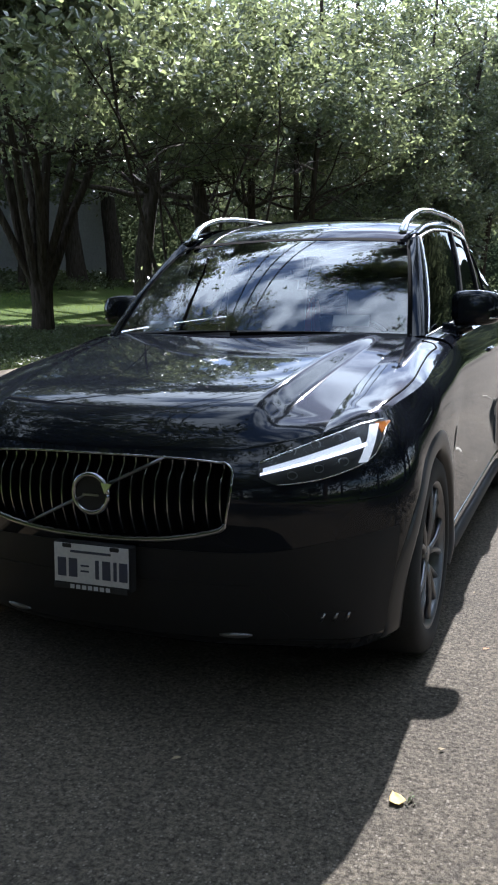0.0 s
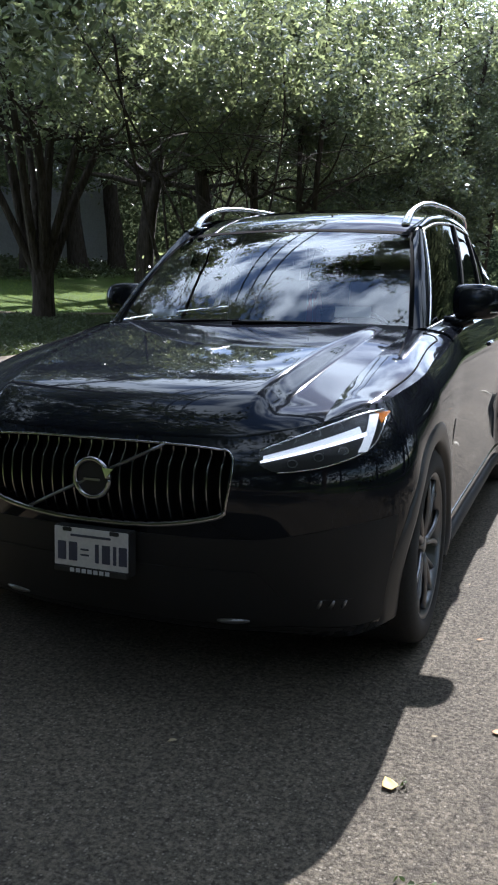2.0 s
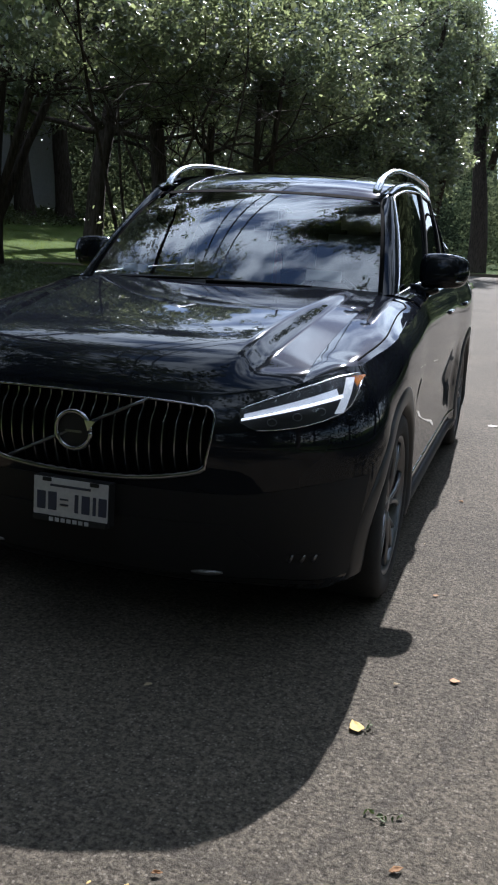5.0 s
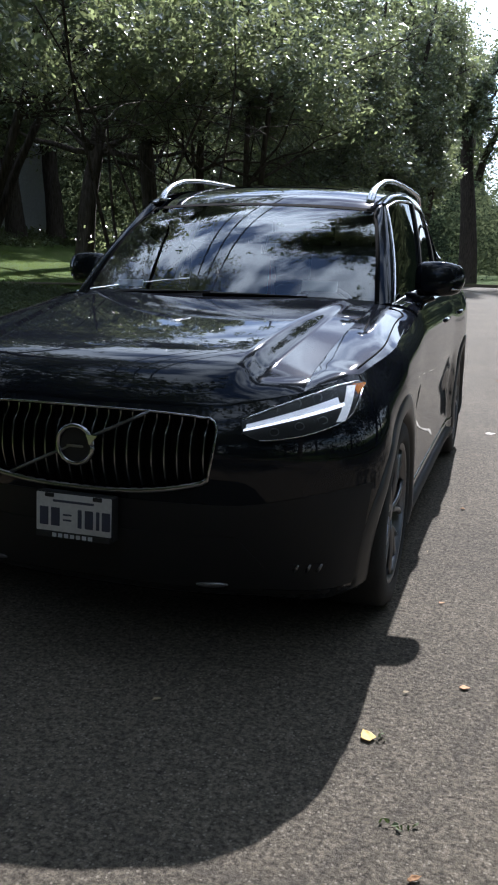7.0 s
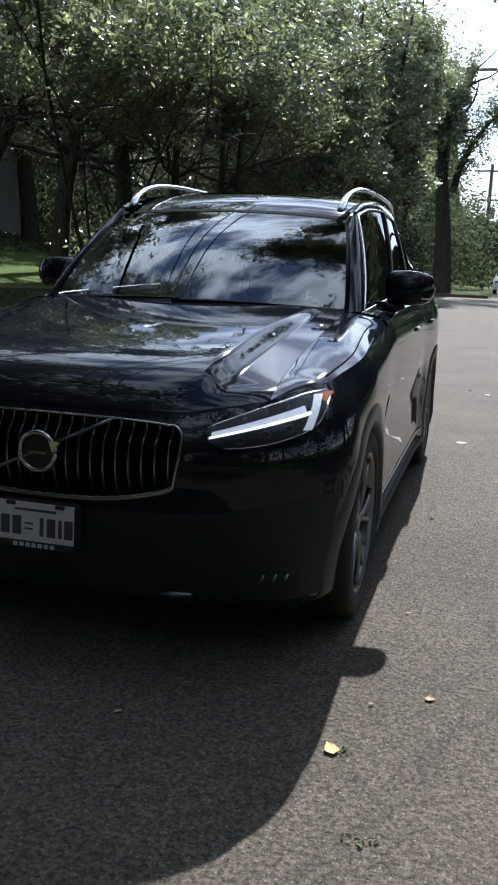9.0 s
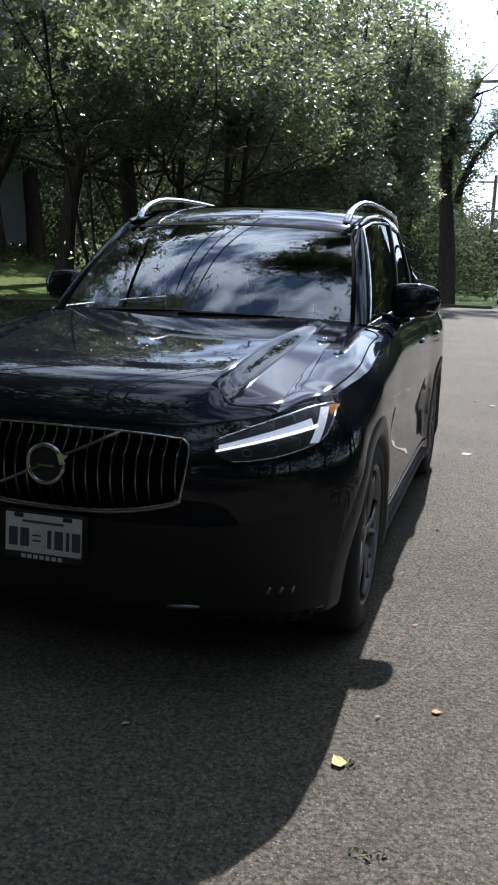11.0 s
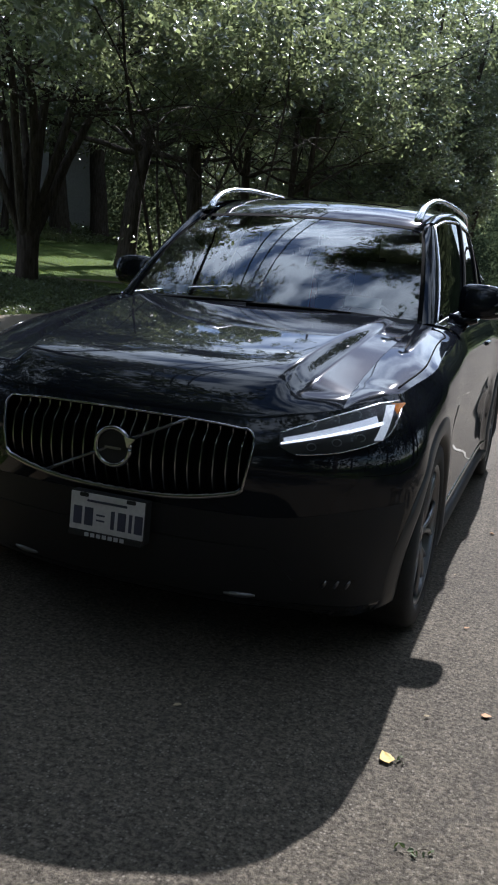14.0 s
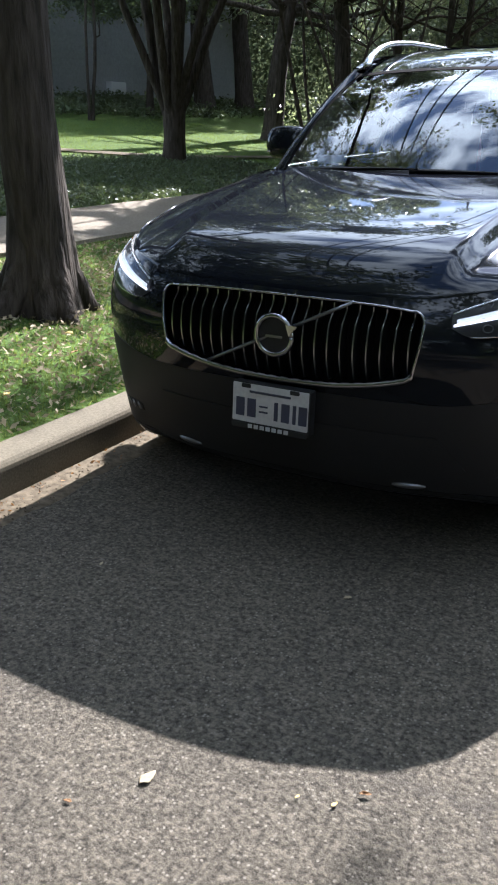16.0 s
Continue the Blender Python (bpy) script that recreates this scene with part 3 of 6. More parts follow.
# fender tops between the hood crease and the shoulder, with the bonnet's shut line near the shoulder
shoulder = np.array([wall_point(k, top_z(*plan[k])) for k in range(len(plan)) if plan[k][0] > 0.70 and plan[k][1] < 1.6])
for mir in (1, -1):
    rows, shut = [], []
    for y in np.linspace(0.262, 1.503, 60):
        a = np.array([hood_edge_x(y) + 0.0006, y, hood_z(hood_edge_x(y), y) - 0.0008])
        b = np.array([np.interp(y, shoulder[:, 1], shoulder[:, 0]), y, np.interp(y, shoulder[:, 1], shoulder[:, 2])])
        mid = (a + b) / 2 + np.array([0.030, 0, 0.019]) * min(1.0, max(0.0, b[0] - a[0]) / 0.20)
        w = float(smooth_step(1.28, 1.50, y))
        mid = mid * (1 - w) + np.array([b[0] - 0.014, y, 1.146]) * w
        row = [(1 - t) ** 2 * a + 2 * t * (1 - t) * mid + t * t * b for t in np.linspace(0, 1, 13)]
        rows.append(row)
        if 0.50 < y < 1.36:
            t = 0.80 - 0.10 * float(smooth_step(0.6, 1.3, y))
            shut.append((1 - t) ** 2 * a + 2 * t * (1 - t) * mid + t * t * b + np.array([0.0, 0, 0.0005]))
    p, q = shut[-1], rows[-6][3]
    shut += [p * (1 - t) + q * t + np.array([0.012 * math.sin(math.pi * t), 0.02 * math.sin(math.pi * t), 0.002]) for t in np.linspace(0.15, 1, 8)]
    R = np.array(rows)
    R[..., 0] *= mir
    patch("fender_top", R, PAINT, car, "", 0.005, flip=mir < 0)
    tube("bonnet_gap", [p * (mir, 1, 1) for p in shut], 0.0034, DARK, car, 6)


# windscreen, roof, pillars, side glass
def ws_bottom(u):
    return np.array([0.735 * u, 1.235 + 0.25 * u * u, 1.180 - 0.028 * u * u])


def ws_top(u):
    return np.array([0.605 * u, 1.97 + 0.09 * u * u, 1.618 - 0.022 * u * u])


def ws_point(u, v, out=0.0):
    p = ws_bottom(u) * (1 - v) + ws_top(u) * v
    bulge = 0.035 * 4 * v * (1 - v) + out
    return p + bulge * np.array([0.25 * u, -0.50, 0.85])


W = np.array([[ws_point(u, v) for u in np.linspace(-1, 1, 41)] for v in np.linspace(0, 1, 21)])
screen = patch("windscreen", W, GLASS, car, "clear windscreen reflecting trees and sky", 0.0)
screen.visible_shadow = False
band = np.array([[ws_point(u, v, 0.002) for u in np.linspace(-1, 1, 41)] for v in np.linspace(-0.02, 0.025, 3)])
patch("screen_seal", band, PLASTIC, car)
band = np.array([[ws_point(u, v, 0.002) for u in np.linspace(-1, 1, 41)] for v in np.linspace(0.965, 1.01, 3)])
patch("screen_seal", band, DARK, car)
for s in (1, -1):
    band = np.array([[ws_point(s * u, v, 0.002) for u in np.linspace(0.972, 1.01, 3)] for v in np.linspace(0, 1, 21)])
    patch("screen_seal", band, DARK, car)

RY = [1.97, 2.1, 2.4, 2.8, 3.3, 3.8, 4.3, 4.55]
RZ = [1.620, 1.672, 1.735, 1.770, 1.776, 1.752, 1.690, 1.630]


def roof_point(u, y):
    x = u * curve(y, [1.97, 2.4, 3.5, 4.55], [0.605, 0.615, 0.590, 0.545])
    yy = y + 0.09 * u * u * (1 - float(smooth_step(1.97, 3.0, y)))
    return np.array([x, yy, curve(y, RY, RZ) - 0.040 * abs(u) ** 2.6])


R = np.array([[roof_point(u, y) for u in np.linspace(-1, 1, 31)] for y in np.linspace(1.97, 4.55, 40)])
patch("roof", R, PAINT, car, "black roof panel", 0.006)
R = np.array([[roof_point(u, y) + (0, 0, 0.003) for u in np.linspace(-0.62, 0.62, 15)] for y in np.linspace(2.35, 3.6, 16)])
patch("sunroof_glass", R, PRIVACY, car, "dark panoramic roof glass")


def belt(y):
    z = top_z(0.95, y)
    return np.array([side_x(y, z) - 0.120 - 0.035 * float(smooth_step(2.0, 3.8, y)), y, z + 0.048])


def cant(y):
    """Top edge of the side glass."""
    z = curve(y, [2.05, 2.4, 3.0, 3.6, 4.2, 4.45], [1.612, 1.668, 1.690, 1.680, 1.615, 1.56])
    return np.array([curve(y, [2.05, 2.5, 3.5, 4.45], [0.640, 0.655, 0.630, 0.585]), y, z])


def glass_point(y, v):
    """Side glass: v from the belt to the cant rail; y at the belt."""
    yt = 2.07 + (y - 1.52) * (4.28 - 2.07) / (4.40 - 1.52)
    p = belt(y) * (1 - v) + cant(yt) * v
    return p + np.array([0.018 * 4 * v * (1 - v), 0, 0])


for mir in (1, -1):
    k = np.array([mir, 1, 1])
    # shoulder between the doors and the side glass
    for name, ya, yb in (("door_shoulder", 1.504, 2.778), ("door_shoulder", 2.784, 3.676), ("quarter_shoulder", 3.682, 4.42)):
        rows = []
        for y in np.linspace(ya, yb, 14):
            z = top_z(0.95, y)
            a, b = np.array([side_x(y, z), y, z]), belt(y)
            n = np.array([a[0] - 0.012, y, b[2] - 0.006])
            rows.append([((1 - t) ** 2 * a + 2 * t * (1 - t) * n + t * t * b) * k for t in np.linspace(0, 1, 7)])
        patch(name, np.array(rows), PAINT, car, "", 0.005, flip=mir < 0)
    # A pillar: from the fender to the roof
    rows = []
    for v in np.linspace(0, 1, 16):
        a, b = ws_point(1.0, v), glass_point(1.52, v)
        n = (a + b) / 2 + np.array([0.02, -0.018, 0.012])
        rows.append([((1 - t) ** 2 * a + 2 * t * (1 - t) * n + t * t * b) * k for t in np.linspace(0, 1, 7)])
    patch("pillar_a", np.array(rows), PAINT, car, "", 0.006, flip=mir > 0)
    # roof side between roof panel and side glass
    rows = []
    for y in np.linspace(2.06, 4.45, 40):
        a, b = roof_point(1.0, y), cant(min(4.28, max(2.07, y)))
        a = np.array([a[0], y, a[2]])
        b = np.array([b[0], y, b[2]])
        n = (a + b) / 2 + np.array([0.025, 0, 0.018])
        rows.append([((1 - t) ** 2 * a + 2 * t * (1 - t) * n + t * t * b) * k for t in np.linspace(0, 1, 7)])
    patch("roof_side", np.array(rows), PAINT, car, "", 0.006, flip=mir > 0)
    for name, y0, y1, mat in (("window_front", 1.56, 2.70, PRIVACY), ("window_rear", 2.78, 3.62, PRIVACY), ("window_quarter", 3.69, 4.25, PRIVACY)):
        G = np.array([[glass_point(y, v) * k for v in np.linspace(0.03, 0.97, 10)] for y in np.linspace(y0, y1, 14)])
        ob = patch(name, G, mat, car, "dark tinted side window", 0.0, flip=mir > 0)
    for y0, y1 in ((2.70, 2.78), (3.62, 3.69)):
        G = np.array([[(glass_point(y, v) + (0.003, 0, 0)) * k for v in np.linspace(0, 1, 10)] for y in np.linspace(y0, y1, 3)])
        patch("pillar_b", G, PLASTIC, car, "", 0.01, flip=mir < 0)
    G = np.array([[(glass_point(y, v)) * k for v in np.linspace(0, 1, 10)] for y in np.linspace(4.25, 4.42, 4)])
    patch("pillar_d", G, PAINT, car, "", 0.01, flip=mir < 0)
    # bright window surround
    loop = [glass_point(y, 0.0) + (0.006, 0, 0.004) for y in np.linspace(1.50, 4.28, 30)]
    loop = [glass_point(4.28, v) + (0.006, 0, 0) for v in np.linspace(1, 0.05, 12)] + loop[::-1]
    loop = [glass_point(1.54, v) + (0.007, 0, 0) for v in np.linspace(0.02, 0.97, 14)] + [glass_point(y, 0.985) + (0.007, 0, 0) for y in np.linspace(1.56, 4.28, 26)] + loop
    tube("window_trim", [p * k for p in loop], 0.0065, SATIN, car, 6, "satin metal window surround")
    # roof rails: raised bars on feet
    pts = [np.array([curve(y, [2.05, 2.4, 3.8, 4.25], [0.568, 0.582, 0.575, 0.555]), y, curve(y, [2.05, 2.10, 2.18, 2.28, 2.45, 2.8, 3.3, 3.9, 4.12, 4.25], [1.632, 1.676, 1.712, 1.738, 1.766, 1.788, 1.796, 1.790, 1.765, 1.690])])
           for y in [2.05 + 2.2 * (q / 33) ** 1.5 for q in range(34)]]
    V, F = tube_arrays(pts, [0.011] + [0.0125] * (len(pts) - 2) + [0.011], 12)
    # a flat oval bar, widest at its front foot
    V = [(k[0] * (pts[i // 12][0] + (v.x - pts[i // 12][0]) * (1.2 + 0.7 * math.exp(-(pts[i // 12][1] - 2.05) / 0.2))), v.y, v.z) for i, v in enumerate(V)]
    mesh("roof_rail", V, F if mir > 0 else [f[::-1] for f in F], SATIN, car, True, "satin silver roof rail")

# tail: rear glass and tailgate
R = np.array([[np.array([(0.58 * (1 - v) + 0.80 * v) * u, 4.55 + 0.30 * v - 0.05 * u * u, (1.625 - 0.045 * abs(u) ** 2.6) * (1 - v) + 1.12 * v]) for u in np.linspace(-1, 1, 15)] for v in np.linspace(0, 1, 8)])
patch("tailgate_glass", R, PRIVACY, car)
R = np.array([[np.array([0.80 * u, 4.85 - 0.05 * u * u + 0.08 * v - 0.1 * v * u * u, 1.12 - 0.03 * v]) for u in np.linspace(-1, 1, 15)] for v in np.linspace(0, 1, 3)])
patch("tailgate", R, PAINT, car, "", 0.006)
for mir in (1, -1):
    R = np.array([[(glass_point(4.42, v) * (1 - t) + t * np.array([0.58 + 0.22 * (1 - v), 4.55 + 0.28 * (1 - v), 1.58 * v + 1.12 * (1 - v)])) * (mir, 1, 1) for v in np.linspace(0, 1, 8)] for t in np.linspace(0, 1, 4)])
    patch("tail_corner", R, PAINT, car, "", 0.006)
    boxed("tail_lamp", (0.74 * mir, 4.70, 1.12), (0.12, 0.2, 0.34), RED, car, 0.03)

# dark inner shell under the skin, so that gaps show no daylight
bm = bmesh.new()
box(bm, (0, 2.45, 0.42), (1.62, 3.9, 0.42), 0.05)
box(bm, (0, 0.80, 0.62), (1.10, 1.05, 0.36), 0.05)
box(bm, (0, 2.95, 0.80), (1.70, 2.5, 0.40), 0.05)
from_bm("underbody", bm, DARK, car)
cw = np.array([[np.array([0.80 * u, 1.16 + 0.25 * u * u + 0.20 * t, 1.135 - 0.02 * u * u - 0.02 * t]) for u in np.linspace(-1, 1, 21)] for t in np.linspace(0, 1, 4)])
patch("cowl", cw, PLASTIC, car, "", 0.01)

# wheels, arch trims, sills
def revolve(profile, seg, axis_x, cy, cz):
    V, F = [], []
    n = len(profile)
    for k in range(seg):
        a = 2 * math.pi * k / seg
        for (px, r) in profile:
            V.append((axis_x + px, cy + r * math.cos(a), cz + r * math.sin(a)))
    for k in range(seg):
        for j in range(n - 1):
            a, b = k * n + j, k * n + j + 1
            c, d = ((k + 1) % seg) * n + j + 1, ((k + 1) % seg) * n + j
            F.append((a, d, c, b))
    return V, F


def wheel(cy, mir):
    w = new("wheel")
    w.parent = car
    w.location = (0.815 * mir, cy, WHEEL_Z)
    if mir < 0:
        w.rotation_euler = (0, 0, math.pi)
    prof = [(-0.135, 0.275), (-0.14, 0.30), (-0.135, 0.352), (-0.115, 0.371), (-0.06, 0.3755), (0.0, 0.376), (0.06, 0.3755), (0.115, 0.371), (0.135, 0.352), (0.14, 0.30), (0.132, 0.279), (0.120, 0.272)]
    V, F = revolve(prof, 64, 0, 0, 0)
    mesh("tyre", V, F, RUBBER, w, True, "black road tyre")
    prof = [(0.124, 0.276), (0.131, 0.279), (0.128, 0.268), (0.105, 0.258), (0.02, 0.250), (-0.10, 0.250)]
    V, F = revolve(prof, 64, 0, 0, 0)
    mesh("rim", V, F, ALLOY, w, True, "machined alloy rim")
    V, F = revolve([(0.0, 0.001), (0.0, 0.17)], 40, -0.02, 0, 0)
    mesh("brake_disc", V, F, SATIN, w)
    V, F = revolve([(-0.05, 0.0), (-0.05, 0.252)], 40, 0, 0, 0)
    mesh("wheel_back", V, F, DARK, w)
    V, F = revolve([(0.112, 0.0), (0.112, 0.030), (0.104, 0.036), (0.09, 0.040)], 24, 0, 0, 0)
    mesh("hub_cap", V, F, ALLOY, w)
    pieces = []
    for s in range(5):
        for tw in (-0.19, 0.19):
            a0, a1 = 2 * math.pi * s / 5 + 0.35 * tw, 2 * math.pi * s / 5 + 1.35 * tw
            pts = []
            for t in np.linspace(0, 1, 5):
                a = a0 + (a1 - a0) * t
                r = 0.03 + 0.232 * t
                pts.append((0.098 + 0.016 * math.sin(t * 2.4), r * math.cos(a), r * math.sin(a)))
            pieces.append(tube_arrays(pts, [0.014, 0.012, 0.011, 0.011, 0.014], 6))
        a = 2 * math.pi * (s + 0.5) / 5
        pts = [(0.085 + 0.02 * t, (0.07 + 0.19 * t) * math.cos(a), (0.07 + 0.19 * t) * math.sin(a)) for t in np.linspace(0, 1, 4)]
        pieces.append(tube_arrays(pts, [0.009, 0.009, 0.010, 0.012], 6))
    joined("spoke_star", pieces, ALLOY, w, "twin-spoke alloy centre")
    return w


for cy in WHEEL_Y:
    for mir in (1, -1):
        wheel(cy, mir)
        k = np.array([mir, 1, 1])
        rows = []
        for a in np.linspace(radians(-22), radians(202), 60):
            row = []
            for r, o in ((ARCH_R - 0.012, -0.07), (ARCH_R - 0.012, 0.004), (ARCH_R - 0.004, 0.012), (ARCH_R + 0.012, 0.014), (ARCH_R + 0.05, 0.012), (ARCH_R + 0.062, 0.008), (ARCH_R + 0.068, -0.003)):
                y, z = cy + r * math.cos(a), WHEEL_Z + r * math.sin(a)
                row.append(np.array([side_x(y, max(0.2, z)) + o, y, z]) * k)
            rows.append(row)
        patch("arch_trim", np.array(rows), ARCH_SATIN, car, "", 0.0, flip=mir > 0)
        rows = []
        for a in np.linspace(radians(-25), radians(205), 30):
            rows.append([np.array([x, cy + (ARCH_R - 0.004) * math.cos(a), WHEEL_Z + (ARCH_R - 0.004) * math.sin(a)]) * k for x in (0.55, 0.85)])
        patch("wheel_well", np.array(rows), DARK, car, "", 0.0)
for mir in (1, -1):
    pts = [np.array([(plan_x(y) - inset(0.36, y) + 0.004) * mir, y, 0.335]) for y in np.linspace(1.30, 3.43, 20)]
    tube("sill_trim", pts, 0.010, DARK_CHROME, car, 8, "bright sill strip")
    pts = [np.array([(plan_x(y) - inset(0.27, y) + 0.002) * mir, y, 0.255]) for y in np.linspace(1.30, 3.43, 20)]
    tube("sill", pts, [0.012, 0.024] + [0.035] * (len(pts) - 4) + [0.024, 0.012], PLASTIC, car, 8)

# grille: black sheet painted as the shade behind, bright frame, thin upright bars, slanting bar and round emblem
def nose_y(x, z):
    return nose_point(x, z)[1]


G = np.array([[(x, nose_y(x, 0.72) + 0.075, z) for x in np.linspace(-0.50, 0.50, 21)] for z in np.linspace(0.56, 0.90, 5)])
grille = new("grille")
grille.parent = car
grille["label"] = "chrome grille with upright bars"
patch("grille_shade_sheet", G, DARK, grille)
outline = []
for x in np.linspace(-0.43, 0.43, 30):
    outline.append((x, grille_top(x)))
flank = [(0.433 + 0.036 * math.cos(q), 0.816 + 0.036 * math.sin(q)) for q in np.linspace(radians(82), 0, 8)] + [(0.464, 0.77), (0.456, 0.72)]
flank += [(0.409 + 0.040 * math.cos(q), 0.682 + 0.045 * math.sin(q)) for q in np.linspace(0, radians(-80), 8)]
outline += flank
for x in np.linspace(0.40, -0.40, 28):
    outline.append((x, grille_bot(x)))
outline += [(-x, z) for x, z in flank[::-1]]
pts = [nose_point(x, z, 0.006) for x, z in outline]
pts.append(pts[0])
low = [0.0098 if z < 0.66 else 0.0040 for _, z in outline] + [0.0038]
tube("grille_frame", pts, low, DARK_CHROME, grille, 8, "polished dark chrome grille surround")
for i in range(-10, 11):
    x = i * 0.0425
    if abs(x) > 0.44:
        continue
    zt, zb = grille_top(x) - 0.012, grille_bot(x) + 0.012
    V = []
    zz = np.linspace(zb, zt, 17)
    for z in zz:
        t = (z - zb) / (zt - zb)
        bend = 0.014 * (2 * t - 1) ** 2 + 0.015 * float(smooth_step(0.74, 0.92, t)) - 0.012 * float(smooth_step(0.92, 1.0, t))
        y = nose_y(x, z) + 0.006 + bend
        wd = 0.0022
        V += [(x - wd, y + 0.05, z), (x - wd, y, z), (x + wd, y, z), (x + wd, y + 0.05, z)]
    F = grid_faces(17, 4, False, True) + [(0, 1, 2, 3), (67, 66, 65, 64)]
    mesh("grille_bar", V, F, BAR_METAL, grille, False)
a, b = np.array([-0.27, 0, 0.615]), np.array([0.245, 0, 0.862])
pts = []
for t in np.linspace(0, 1, 9):
    p = a * (1 - t) + b * t
    pts.append(nose_point(p[0], p[2], 0.004))
tube("slanting_bar", pts, 0.0062, GUNMETAL, grille, 6)
EM = (-0.005, 0.738)
V, F = [], []
ring = []
for kk in range(49):
    ang = 2 * math.pi * kk / 48
    ring.append((EM[0] + 0.063 * math.cos(ang), nose_y(0, EM[1]) - 0.012, EM[1] + 0.063 * math.sin(ang)))
tube("emblem_ring", ring, 0.0085, DARK_CHROME, grille, 8, "round chrome emblem")
V = [(EM[0], nose_y(0, EM[1]) - 0.010, EM[1])] + [(EM[0] + 0.061 * math.cos(2 * math.pi * kk / 32), nose_y(0, EM[1]) - 0.009, EM[1] + 0.061 * math.sin(2 * math.pi * kk / 32)) for kk in range(32)]
mesh("emblem_disc", V, [(0, 1 + (kk + 1) % 32, 1 + kk) for kk in range(32)], PLASTIC, grille)
boxed("emblem_bar", (EM[0], nose_y(0, EM[1]) - 0.014, EM[1] - 0.004), (0.062, 0.004, 0.009), ALLOY, grille, 0.002)
bm = bmesh.new()
yy = nose_y(0, EM[1]) - 0.024
tri = [bm.verts.new((EM[0] + 0.047 * 1 + dx, yy + dy, EM[1] + 0.030 + dz)) for dy in (0, 0.016) for dx, dz in ((-0.002, 0.010), (0.038, 0.008), (0.010, -0.026))]
bm.faces.new(tri[:3])
bm.faces.new(tri[3:][::-1])
for i in range(3):
    bm.faces.new((tri[i], tri[(i + 1) % 3], tri[3 + (i + 1) % 3], tri[3 + i]))
from_bm("emblem_point", bm, DARK_CHROME, grille)

# number plate with its frame; the characters become plain bars
plate = new("number_plate")
plate.parent = car
plate["label"] = "white number plate in a dark dealer frame"
plate.location = (0, -0.012, 0.508)
plate.rotation_euler = (radians(-3), 0, 0)
boxed("plate_sheet", (0, 0, 0), (0.276, 0.004, 0.130), PLATE, plate, 0.0015)
boxed("plate_frame", (0, 0.024, -0.008), (0.282, 0.044, 0.150), PLASTIC, plate, 0.003)
boxed("plate_frame_lip", (0, -0.004, -0.075), (0.276, 0.008, 0.020), PLASTIC, plate, 0.002)
for cx, cw_, ch in ((-0.108, 0.032, 0.062), (-0.066, 0.032, 0.062), (0.024, 0.014, 0.062), (0.058, 0.030, 0.062), (0.090, 0.012, 0.062), (0.120, 0.030, 0.062)):
    boxed("plate_bar", (cx, -0.003, -0.014), (cw_, 0.003, ch), PLATE_INK, plate, 0.001)
for dz in (-0.006, 0.006):
    boxed("plate_bar", (-0.022, -0.003, -0.014 + dz * 1.5), (0.032, 0.003, 0.006), PLATE_INK, plate, 0.001)
boxed("plate_bar", (0, -0.003, 0.040), (0.15, 0.003, 0.008), PLATE_INK, plate, 0.001)
for sx in (-0.088, 0.088):
    boxed("plate_notch", (sx, -0.003, 0.058), (0.034, 0.003, 0.014), PLASTIC, plate, 0.002)
for i in range(7):
    boxed("frame_letter_bar", (-0.066 + i * 0.022, -0.009, -0.075), (0.015, 0.002, 0.013), FRAME_INK, plate)

# headlamps
LU = ([0.545, 0.60, 0.70, 0.79, 0.88, 0.94], [0.850, 0.870, 0.902, 0.926, 0.946, 0.952])
LL = ([0.545, 0.60, 0.70, 0.79, 0.865, 0.905, 0.94], [0.810, 0.787, 0.796, 0.817, 0.848, 0.892, 0.942])


def lamp_patch(name, x0, x1, lo, hi, out, mat, parent, mir, n=22, m=6, label="", thick=0.003):
    rows = []
    for x in np.linspace(x0, x1, n):
        rows.append([nose_point(x, lo(x) * (1 - t) + hi(x) * t, out) * (mir, 1, 1) for t in np.linspace(0, 1, m)])
    return patch(name, np.array(rows), mat, parent, label, thick, flip=(mir < 0) == (thick > 0))


